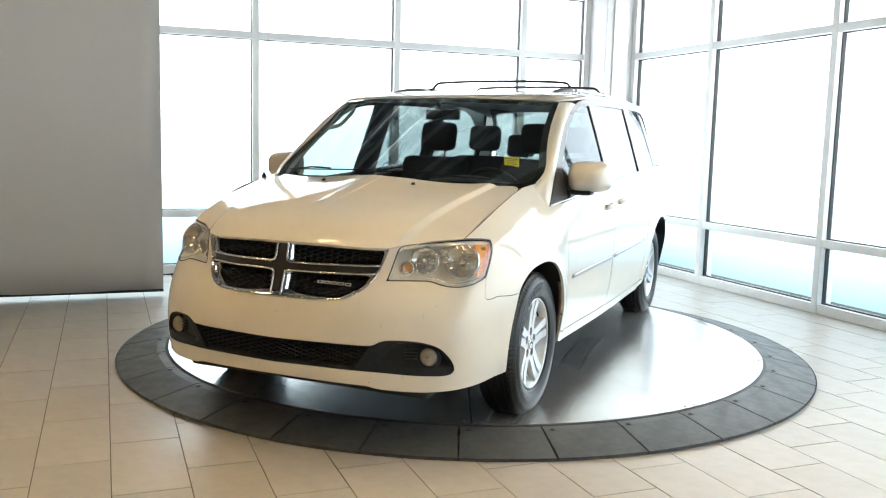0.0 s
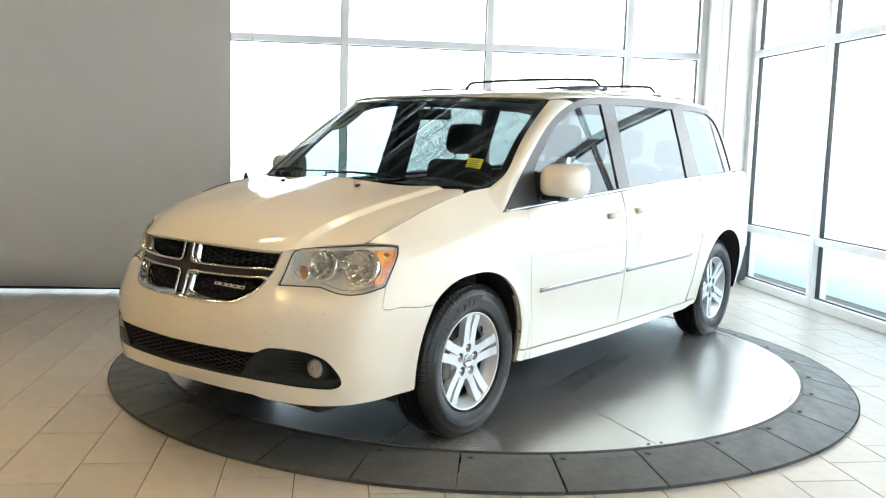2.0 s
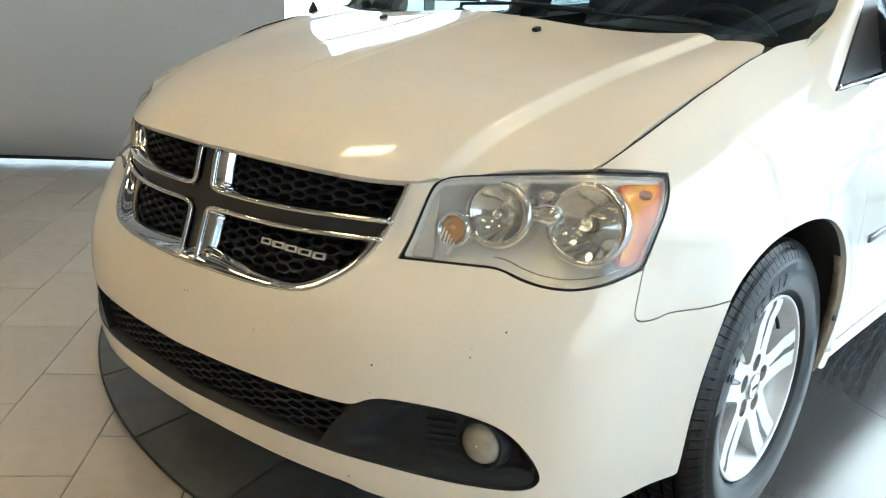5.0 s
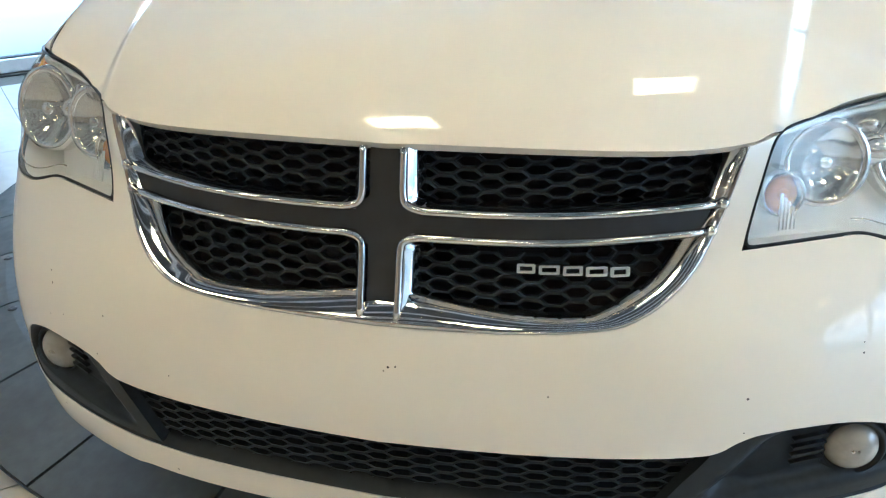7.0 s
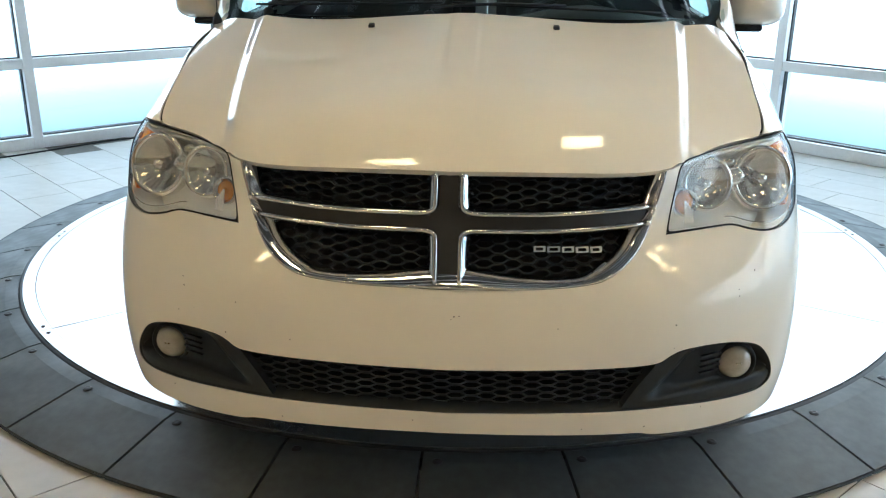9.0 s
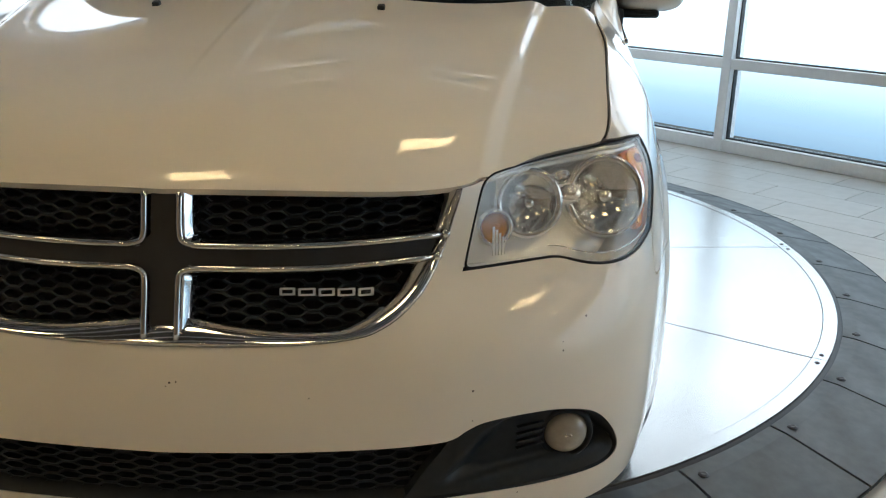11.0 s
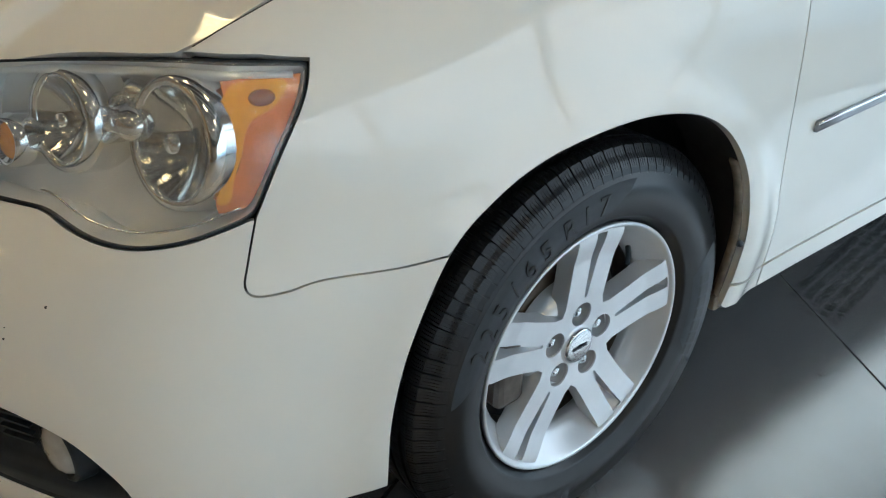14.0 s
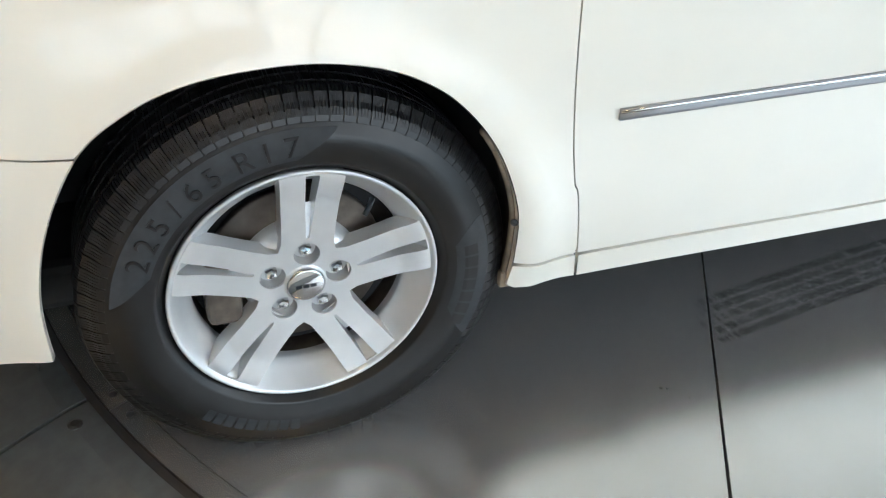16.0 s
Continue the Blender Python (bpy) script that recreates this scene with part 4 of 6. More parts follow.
# tailgate closing the back
V, F = [], []
for i in range(9):
    u = i / 8
    for k in range(17):
        x = -1 + k / 8
        V.append((x * (.60 + .14 * (1 - u)), 4.10 - .54 * u ** 1.4 - .30 * abs(x) ** 3, 1.19 + .46 * u))
for i in range(8):
    for k in range(16):
        q = i * 17 + k
        F.append((q, q + 1, q + 18, q + 17))
tg = raw("tailgate_window", V, F, M_SIDEGLASS, van, "", True)
tg.visible_shadow = False

for o in both("tail_lamp", skin, [yb(3.80, .93), (COL_S[-2] - .03, .91), (COL_S[-2] + .05, .92), (COL_S[-2] + .05, 1.17), (COL_S[-2] - .03, 1.175), yb(3.86, 1.15)], M_TAIL, van, step=.05, lift=.004, depth=.008, label="red tail lamp"): pass

# ---- nose: grille, lamps, intake
def band(name, rows, material, parent, closed=False, label=""):
    """a sheet through several lines of equal length"""
    V = np.concatenate(rows)
    n, k = len(rows[0]), len(rows)
    F = []
    for r in range(k - 1):
        for i in range(n if closed else n - 1):
            j = (i + 1) % n
            F.append((r * n + i, r * n + j, (r + 1) * n + j, (r + 1) * n + i))
    return raw(name, V, F, material, parent, label, True)

def hex_mesh(name, inside_fn, s0, s1, z0, z1, w, h, lift, depth, material, parent, wall=.0028):
    """stretched honeycomb laid on the skin"""
    V, F = [], []
    dx, dz = w * .78, h
    i = 0
    s = s0
    while s <= s1:
        z = z0 + (h / 2 if i % 2 else 0)
        while z <= z1:
            if inside_fn(s, z):
                ring = [(s + w / 2 * math.cos(a) * 1.03, z + h / 2 * math.sin(a) / math.sin(math.pi / 3)) for a in [math.pi / 3 * q for q in range(6)]]
                inn = [(s + (a - s) * (1 - 2 * wall / w), z + (b - z) * (1 - 2.6 * wall / h)) for a, b in ring]
                k = len(V)
                V += list(off(ring, lift)) + list(off(inn, lift + .0015)) + list(off(inn, lift - depth))
                for q in range(6):
                    r = (q + 1) % 6
                    F += [(k + q, k + r, k + 6 + r, k + 6 + q), (k + 6 + q, k + 6 + r, k + 12 + r, k + 12 + q)]
            z += dz
        s += dx
        i += 1
    return raw(name, V, F, material, parent)

g_half = [(0, .884)] + cv([(0, .884), (.2, .884), (.36, .879), (.484, .873)], 4)[1:] + GRILLE[1:]
G_FULL = np.array(g_half + mirror(g_half)[1:-1])
grille = raw("grille", *(lambda o: (o[0], o[1]))((off(dense(G_FULL, .04), -.07), [tuple(range(len(dense(G_FULL, .04))))])), M_DARK, van, "black honeycomb grille with chrome cross")
# chrome surround, wider along the bottom
arc_o = np.array([(a, b) for a, b in GRILLE[:-1]] + mirror(GRILLE))
def inset_of(p):
    a, b = p
    t = min(1, max(0, (.80 - b) / .12))
    c = np.array((0.0, .80))
    d = c - np.array((a, b))
    d /= np.linalg.norm(d)
    return d * (.019 + .026 * t)
arc_i = np.array([np.array(p) + inset_of(p) for p in arc_o])
arc_m = arc_o * .55 + arc_i * .45
band("grille_surround", [off(arc_o, -.010), off(arc_o, .002), off(arc_o * .85 + arc_i * .15, .003), off(arc_m, -.008), off(arc_i, -.018), off(arc_i, -.040)], M_CHROME, grille, label="chrome grille surround")
# dark cross
def slab(name, poly, lift, thick, material, parent, label="", step=.03):
    return panel(name, skin, poly, material, parent, step=step, depth=thick, lift=lift, label=label)
ZU, ZL = .8005, .7655
xv, xh = .0215, .448
slab("grille_cross", [(-xv, .648), (xv, .648), (xv, ZL + .004 - .02), (xv + .02, ZL + .004), (.443, ZL + .004), (.454, ZU - .004), (xv + .02, ZU - .004), (xv, ZU + .016), (xv, .884), (-xv, .884), (-xv, ZU + .016), (-xv - .02, ZU - .004), (-.454, ZU - .004), (-.443, ZL + .004), (-xv - .02, ZL + .004), (-xv, ZL - .016)], -.012, .03, M_GREYTRIM, grille, "dark grey grille cross")
for sg in (1, -1):
    up_path = cv([(.029, .884), (.029, .85), (.0295, .822), (.034, .808), (.050, ZU + .0015), (.075, ZU), (.2, ZU), (.33, ZU), (.459, ZU)], 4)
    lo_path = cv([(.027, .653), (.027, .70), (.0275, .744), (.032, .758), (.048, ZL - .0015), (.075, ZL), (.2, ZL), (.33, ZL), (.445, ZL)], 4)
    for path, dz in ((up_path, 1), (lo_path, -1)):
        P = np.array([(sg * a, b) for a, b in path])
        A = off(P, -.004)
        V, F = sweep(A, oval(.0058, .006, 10), normals(P))
        raw("chrome_bar", V, F, M_CHROME, grille, "", True)
        inn = np.array([(sg * (a + (.024 if i < 13 else .0)), b + dz * (.012 if i > 12 else .0)) for i, (a, b) in enumerate(path)])
        for q in range(9, 18):
            t = (q - 9) / 9
            a, b = path[q]
            inn[q] = (sg * (a + .024 * (1 - t) ** .7), b + dz * .012 * t ** .7)
        band("chrome_bevel", [off(P, -.006), off(P * .6 + inn * .4, -.012), off(inn, -.036), off(inn, -.05)], M_CHROME, grille)
    cap = off([(sg * .461, ZU), (sg * .448, ZL)], -.004)
    for c in cap:
        bm = bmesh.new()
        bmesh.ops.create_icosphere(bm, subdivisions=2, radius=.009)
        bmesh.ops.translate(bm, verts=bm.verts, vec=Vector(c))
        part("bar_end", bm, M_CHROME, grille, smooth=True)
AI = arc_i
def in_grille(s, z):
    return bool(within(np.concatenate([AI, [(-.46, .90), (.46, .90)]]), [(s, z)])[0]) and abs(s) > .04 and not (ZL - .008 < z < ZU + .008) and z < .885
for sx in (1, -1):
    for top in (True, False):
        tagged(hex_mesh("honeycomb", lambda s, z: in_grille(s, z) and s * sx > 0 and (z > .78) == top, -.483, .487, .648, .888, .0425, .0200, -.040, .014, M_GRILLE, grille), kind="stuff")
# maker's mark as five plain outlined blocks
x = .190
for wd in (.026, .029, .027, .029, .026):
    z0 = .7235 - .04 * (x - .19)
    for lo, hi in (((x + .002, z0), (x + wd - .002, z0 + .0030)), ((x + .002, z0 + .0090), (x + wd - .002, z0 + .0120)), ((x, z0 + .0005), (x + .0042, z0 + .0115)), ((x + wd - .0042, z0 + .0005), (x + wd, z0 + .0115))):
        slab("badge_bar", [lo, (hi[0], lo[1]), hi, (lo[0], hi[1])], -.022, .006, M_ALLOY, grille, step=.02)
    x += wd + .0050

# lower intake with fog lamp pods
intake_o = np.array(INTAKE[:-1] + mirror(INTAKE)[:-1])
intake_o = dense(intake_o, .02)
intake = band("lower_intake", [off(intake_o, -.002), off(shrink(intake_o, .004), -.006), off(shrink(intake_o, .012), -.030), off(shrink(intake_o, .014), -.075)], M_BLACK, van, True, "black lower intake with honeycomb mesh")
panel("intake_back", skin, shrink(intake_o, .010), M_DARK, intake, step=.05, depth=0, lift=-.065)
def in_mid(s, z): return abs(s) < .410 + .77 * (z - .355) and bool(within(shrink(intake_o, .004), [(s, z)])[0])
intake_m = hex_mesh("intake_mesh", in_mid, -.49, .49, .337, .50, .0440, .0195, -.026, .016, M_GRILLE, intake)
tagged(intake_m, kind="stuff")
for sg in (1, -1):
    pod = cv([(.478, .468), (.497, .475), (.52, .486), (.56, .491), (.62, .4905), (.70, .481), (.765, .458), (.81, .417), (.836, .373), (.832, .348), (.80, .337), (.72, .337), (.64, .341), (.50, .3515), (.395, .355)], 3) + cv([(.395, .355), (.415, .386), (.437, .418), (.459, .444), (.478, .468)], 3)[1:-1]
    P = shrink(pod, .003)
    P = P * (sg, 1)
    def pod_surf(s, z, sg=sg):
        s_, z_ = np.abs(np.atleast_1d(s)), np.atleast_1d(z)
        ramp = lambda v: np.clip(v, 0, 1) ** 2 * (3 - 2 * np.clip(v, 0, 1))
        sa = .428 + 1.02 * (z_ - .363)
        d = .004 + .036 * ramp((s_ - sa) / .085) * ramp((z_ - .366 - .05 * np.clip(.6 - s_, 0, .2)) / .016) * ramp((.835 - s_) / .03) * ramp((.495 - z_) / .03)
        p = skin(s, z)
        n = np.c_[np.asarray(p[:, 0]) * .75, np.full(len(p), -.72), np.zeros(len(p))]
        n /= np.linalg.norm(n, axis=1)[:, None]
        return p - n * d[:, None]
    panel("fog_lamp_pod", pod_surf, P, M_BLACK, intake, step=.010, depth=.02)
    for q in range(4):
        z0 = .400 + .015 * q
        slab("pod_slat", [(sg * .628, z0), (sg * .684, z0), (sg * .684, z0 + .004), (sg * .628, z0 + .004)], -.026, .008, M_BLACK, intake, step=.02)
    c = off([(sg * .732, .412)], -.028)[0]
    ax = Vector((sg * .16, -.98, .03)).normalized()
    m = Matrix.Translation(c) @ ax.to_track_quat("Z", "Y").to_matrix().to_4x4()
    fog = spun("fog_lamp", [(.022, 0), (.021, .012), (.018, .024), (.012, .034), (.004, .0405), (-.01, .042)], M_FOGLENS, van, 32, "round fog lamp with a clouded glass", "z", m)
    spun("fog_bezel", [(-.02, .042), (.006, .0425), (.009, .046), (.004, .051), (-.02, .055)], M_BLACK, fog, 32, axis="z")
    for q in range(2):
        bm = bmesh.new()
        bmesh.ops.create_icosphere(bm, subdivisions=2, radius=.006)
        part("fog_bulb", bm, M_REFLECT, fog).matrix_basis = Matrix.Translation((.004 * (q * 2 - 1), .003, .0165))
# black chin under the bumper
chin = [(-1.08, .30), (-1.0, .255), (-.8, .238), (0, .25), (.8, .238), (1.0, .255), (1.08, .30), (.7, .275), (.5, .285), (0, .31), (-.5, .285), (-.7, .275)]
panel("air_dam", skin, chin, M_BLACK, van, step=.05, lift=-.055, depth=.02, label="black plastic air dam under the bumper")
for k in (-.30, .02, .33):
    c = off([(k, .262)], -.054)[0]
    spun("air_dam_screw", [(.004, 0), (.004, .006), (0, .008)], M_BOLT, van, 8, axis="z", m=Matrix.Translation(c) @ Vector((0, -1, -.2)).to_track_quat("Z", "Y").to_matrix().to_4x4())

# headlights
HL = HL_IN[:-1] + HL_TOP[:-1] + HL_OUT[:-1] + HL_BOT[:-1]
def headlight(sg):
    P = np.array(HL) * (sg, 1)
    P = dense(P, .006)
    for _ in range(6): P = .5 * P + .25 * (np.roll(P, 1, 0) + np.roll(P, -1, 0))
    inner = shrink(P, .0034)
    lamp = band("headlight", [off(P, -.004), off(shrink(P, .0016), .0012), off(shrink(P, .0028), -.0012), off(inner, -.0005), off(inner, -.012)], M_BLACK, van, True, "clear headlight with round reflectors and amber corner")
    lens = panel("lens", skin, inner, M_LENS, lamp, step=.035, depth=0, lift=-.001)
    lens.visible_shadow = False
    deep = shrink(P, .012)
    band("bowl_wall", [off(inner, -.010), off(deep, -.050), off(deep, -.082)], M_HOUSING, lamp, True)
    panel("bowl", skin, deep, M_HOUSING, lamp, step=.03, depth=0, lift=-.080)
    def cup(name, s, z, r, deep_, lift, turn, ring=.012):
        c = off([(sg * s, z)], lift)[0]
        n = normals([(sg * s, z)])[0]
        ax = (Vector(n) + Vector((0, -1, .02)) * turn).normalized()
        m = Matrix.Translation(c) @ ax.to_track_quat("Z", "Y").to_matrix().to_4x4()
        prof = [(-deep_ * (1 - (q / 8) ** 2), r * q / 8 + (.004 if q == 0 else 0)) for q in range(9)]
        prof += [(.004, r + .002), (.004, r + ring), (-.012, r + ring + .004), (-.055, r + ring + .006)]
        spun(name, prof[:9], M_REFLECT, lamp, 40, axis="z", m=m)
        spun("reflector_ring", prof[8:], M_RINGCHROME, lamp, 40, axis="z", m=m)
        return m
    m = cup("low_beam_reflector", .838, .8310, .066, .030, -.030, 1.1)
    spun("bulb_shield", [(.004, 0), (.004, .011), (-.004, .014), (-.022, .014)], M_RINGCHROME, lamp, 20, axis="z", m=m)
    m2 = cup("high_beam_reflector", .652, .832, .052, .026, -.030, 1.1)
    spun("bulb_shield", [(.004, 0), (.004, .008), (-.004, .010), (-.022, .010)], M_RINGCHROME, lamp, 20, axis="z", m=m2)
    m3 = cup("turn_signal_reflector", .574, .797, .027, .016, -.027, .8, .004)
    spun("turn_signal_lens", [(.000, .009), (-.001, .015), (-.004, .021), (-.008, .0255)], M_AMBER, lamp, 32, "amber turn signal lens", "z", m3)
    bm = bmesh.new()
    bmesh.ops.create_uvsphere(bm, u_segments=16, v_segments=10, radius=.011)
    part("turn_signal_bulb", bm, M_AMBER, lamp, "amber bulb", True).matrix_basis = m3 @ Matrix.Translation((0, 0, -.006))
    tab = cv([(.925, .899), (1.0, .903), (1.073, .901)], 3) + cv([(1.060, .876), (1.024, .820), (.996, .763), (.978, .753)], 3) + cv([(.952, .752), (.945, .772), (.958, .81), (.955, .845), (.938, .872)], 4)
    panel("amber_corner", skin, np.array(tab) * (sg, 1), M_AMBERLENS, lamp, step=.012, depth=.012, lift=-.016, label="ribbed amber corner reflector")
    tongue = cv([(.931, .880), (.950, .895), (.99, .898), (1.040, .896), (1.044, .886), (1.02, .868), (.988, .858), (.976, .842), (.974, .818), (.968, .79), (.966, .765), (.948, .765), (.952, .79), (.961, .82), (.957, .850), (.931, .880)], 3)[:-1]
    panel("amber_tongue", skin, np.array(tongue) * (sg, 1), M_TONGUE, lamp, step=.012, depth=.005, lift=-.0115, label="bright amber bulb window")
    bm = bmesh.new()
    bmesh.ops.create_uvsphere(bm, u_segments=16, v_segments=10, radius=.011)
    part("corner_bulb", bm, M_BULB, lamp, "dark amber corner bulb", True).matrix_basis = Matrix.Translation(off([(sg * 1.002, .881)], -.015)[0]) @ Matrix.Diagonal((1.3, 1.5, .85, 1))
    for q in range(5):
        slab("lens_flute", [(sg * (.556 + .006 * q), .755), (sg * (.559 + .006 * q), .755), (sg * (.562 + .006 * q), .80 - .006 * q), (sg * (.559 + .006 * q), .80 - .006 * q)], -.010, .004, M_HOUSING, lamp, step=.05)
    # moulded bridge between the two bowls, and the lens's lower ridge
    for cs, cz, r in ((.745, .846, .026), (.742, .880, .016)):
        bm = bmesh.new()
        bmesh.ops.create_uvsphere(bm, u_segments=20, v_segments=12, radius=r)
        part("bridge_block", bm, M_RINGCHROME, lamp, "", True).matrix_basis = Matrix.Translation(off([(sg * cs, cz)], -.046)[0]) @ Matrix.Diagonal((1.25, 1, .9, 1))
    R_ = np.array([(sg * a, b + .0185) for a, b in HL_BOT[3:-9]])
    V, F = sweep(off(R_, -.0045), oval(.0014, .0014, 6), normals(R_))
    raw("lens_ridge", V, F, M_RINGCHROME, lamp, "", True)
    # pale wing at the inner end of the lamp
    panel("inner_wing", skin, np.array([(.509, .750), (.548, .750), (.538, .80), (.542, .855), (.540, .868), (.528, .84)]) * (sg, 1), M_HOUSING, lamp, step=.02, depth=.02, lift=-.034)
    # dark trim strip under the top edge
    T = np.array([(sg * a, b - .010) for a, b in HL_TOP[4:-2]])
    V, F = sweep(off(T, -.022), oval(.006, .010, 8), normals(T))
    raw("top_trim", V, F, M_HOUSING, lamp, "", True)
headlight(1)
headlight(-1)

# small stone chips on the bumper
random.seed(11)
for q in range(22):
    s_, z_ = random.uniform(-.75, .75), random.uniform(.50, .64)
    if q % 4 == 0: z_ = random.uniform(.30, .33)
    r_ = random.uniform(.0009, .0021)
    slab("paint_chip", [(s_ + r_ * math.cos(a) * (1 + .4 * math.sin(3 * a + q)), z_ + r_ * math.sin(a)) for a in np.linspace(0, 2 * math.pi, 8)[:-1]], .0004, .0002, M_CHIP, van, step=.004)

# ---- wheels
def text_mesh(body, size):
    cu = bpy.data.curves.new("marking", "FONT")
    cu.body, cu.size, cu.extrude, cu.align_x = body, size, .0006, "CENTER"
    ob = bpy.data.objects.new("marking", cu)
    scene.collection.objects.link(ob)
    bpy.context.view_layer.update()
    me = bpy.data.meshes.new_from_object(ob.evaluated_get(bpy.context.evaluated_depsgraph_get()))
    V, F = [tuple(v.co) for v in me.vertices], [tuple(p.vertices) for p in me.polygons]
    bpy.data.objects.remove(ob)
    bpy.data.curves.remove(cu)
    bpy.data.meshes.remove(me)
    return V, F
TY_X = lambda r: float(np.interp(r, [.2285, .236, .2425, .244, .2475, .2645, .280, .300, .3005, .318, .3195, .328], [.893, .905, .912, .9145, .9155, .9225, .9248, .9252, .9245, .9238, .9215, .9185]))
def on_wall(y_, r_, a):
    """sidewall point: y_ along the arc, r_ radius, a clock angle from the top"""
    t = a + y_ / .29
    return (TY_X(r_) + .0024, r_ * math.sin(t), r_ * math.cos(t))
def wall_text(body, size, r, a0, pitch):
    V, F = [], []
    for i, ch in enumerate(body):
        if ch == " ": continue
        v, f = text_mesh(ch, size)
        k = len(V)
        V += [tuple(np.array(on_wall(x, r + y, a0 + i * pitch)) + (z, 0, 0)) for x, y, z in v]
        F += [tuple(k + q for q in g) for g in f]
    return V, F
def wall_bar(a0, a1, r0, r1, n=10, lift=.0008, slant=0.0):
    """a thin raised patch of the sidewall; slant: its ends lean, so that they run out to a point"""
    V, F = [], []
    for i in range(n + 1):
        for k in range(11):
            r = r0 + (r1 - r0) * k / 10
            b0, b1 = a0 + slant * (1 - k / 10) ** 1.6, a1 - slant * (1 - k / 10) ** 1.6
            a = b0 + (b1 - b0) * i / n
            V.append((TY_X(r) + lift, r * math.sin(a), r * math.cos(a)))
    for i in range(n):
        for k in range(10):
            q = i * 11 + k
            F.append((q, q + 1, q + 12, q + 11))
    return V, F

prof_out = [(.860, .220), (.893, .2285), (.905, .236), (.912, .2425), (.9145, .244), (.9155, .2475), (.9225, .2645), (.9248, .280), (.9252, .300), (.9245, .3005), (.9238, .318), (.9215, .3195), (.9185, .328), (.912, .3385), (.905, .3455)]
tread = []
for xa, xb in ((.897, .873), (.865, .842), (.834, .800), (.792, .769), (.761, .737)):
    tread += [(xa, .3565 if xa > .89 else .3612), ((xa + xb) / 2, .362), (xb, .3612 if xb > .74 else .3565)]
    if xb > .74: tread += [(xb - .0005, .354), (xb - .0075, .354)]
prof_in = [(2 * .817 - x, r) for x, r in prof_out[::-1]]
profile = prof_out + tread + prof_in
V, F = [], []
PITCH = 96
cols = []
for i in range(PITCH):
    j = .16 * math.sin(i * 1.7)
    cut = [(0, 0), (.004, 1), (.125, 1), (.129, 0)]
    for u in (.30 + j * .3, .52 + j * .3, .76 + j * .3):
        cut += [(u, 0), (u + .003, 2), (u + .05, 2), (u + .053, 0)]
    for u, low in cut:
        cols.append((2 * math.pi * (i + u) / PITCH, low))
NSEG = len(cols)
for a, low in cols:
    for l, r in profile:
        rr = r
        if low == 1 and r > .327 and (l > .868 or l < .766): rr = r - (.0085 if r > .34 else .003)
        elif low == 2 and r > .3375 and (r > .3605 or l > .897): rr = r - (.005 if r > .3605 else .0022)
        V.append((l, rr * math.sin(a), max(rr * math.cos(a), -HUB_Z + .0005)))
k = len(profile)
for i in range(NSEG):
    j = (i + 1) % NSEG
    F += [(i * k + q, j * k + q, j * k + q + 1, i * k + q + 1) for q in range(k - 1)]
wheels = []
def wheel_empty(m):
    e = new("wheel")
    e.parent = van
    e.matrix_basis = m
    return e
OUT = Matrix.Translation((.016, 0, 0))
w0 = wheel_empty(Matrix.Translation((0, 0, HUB_Z)) @ OUT)
tagged(w0, "alloy wheel with five double spokes and an all-season tyre")
tyre = raw("tyre", V, F, M_RUBBER, w0, "black tyre with raised markings")
sm = [all(r < .3265 for r in (math.hypot(*V[i][1:]) for i in f)) for f in F]
tyre.data.polygons.foreach_set("use_smooth", sm)
V, F = wall_bar(radians(-81), radians(10), .258, .313, 30, slant=.20)
raw("satin_band", V, F, M_GREYMARK, w0, "", True)
V, F = wall_bar(radians(70), radians(118), .260, .3165, 18, slant=.16)
raw("satin_band", V, F, M_GREYMARK, w0, "", True)
for body, a0, pitch in (("225/65", -65, 7.4), ("R17", -18, 7.4)):
    for i, ch in enumerate(body):
        V, F = wall_text(ch, .049, .2670, radians(a0 + pitch * i), 0)
        raw("size_marking", V, F, M_RUBBER, w0)
for a0, n, wd in ((80, 7, 4.2), (187, 9, 3.2)):
    for q in range(n):
        V, F = wall_bar(radians(a0 + q * (wd + .9)), radians(a0 + q * (wd + .9) + wd), .274, .298, 3, .0022)
        raw("name_bar", V, F, M_RUBBER if a0 == 80 else M_GREYMARK, w0)
# rim
K = 1.016
rim = spun("rim", [(x, r * K) for x, r in ((.9043, .2188), (.8965, .2130), (.882, .2045), (.868, .1935), (.858, .1845), (.851, .1825), (.838, .1830))], M_ALLOY, w0, 72, "silver alloy rim")
spun("rim_barrel", [(x, r * K) for x, r in ((.838, .1850), (.80, .190), (.72, .197), (.715, .215))], M_IRON, w0, 72)
spun("rim_lip", [(x, r * K) for x, r in ((.893, .2235), (.8985, .2248), (.9048, .2262), (.9075, .2242), (.9068, .2208), (.9043, .2186))], M_ALLOY, w0, 72)
face_x = lambda r: .884 + .010 * np.clip((r - .06) / .14, 0, 1) + .006 * np.clip((r - .17) / .04, 0, 1)
def spoke_surf(ang):
    def f(a, b):
        a, b = np.atleast_1d(a).astype(float), np.atleast_1d(b).astype(float)
        x = face_x(b) - .05 * np.maximum(0, np.abs(a) - .046) 
        ca, sa = math.cos(ang), math.sin(ang)
        return np.c_[x, a * ca + b * sa, -a * sa + b * ca]
    return f
def wheel_panel(name, surf, poly, material, holes=(), step=.012, depth=.03):
    o = panel(name, surf, poly, material, w0, step=step, holes=holes, depth=depth)
    return o
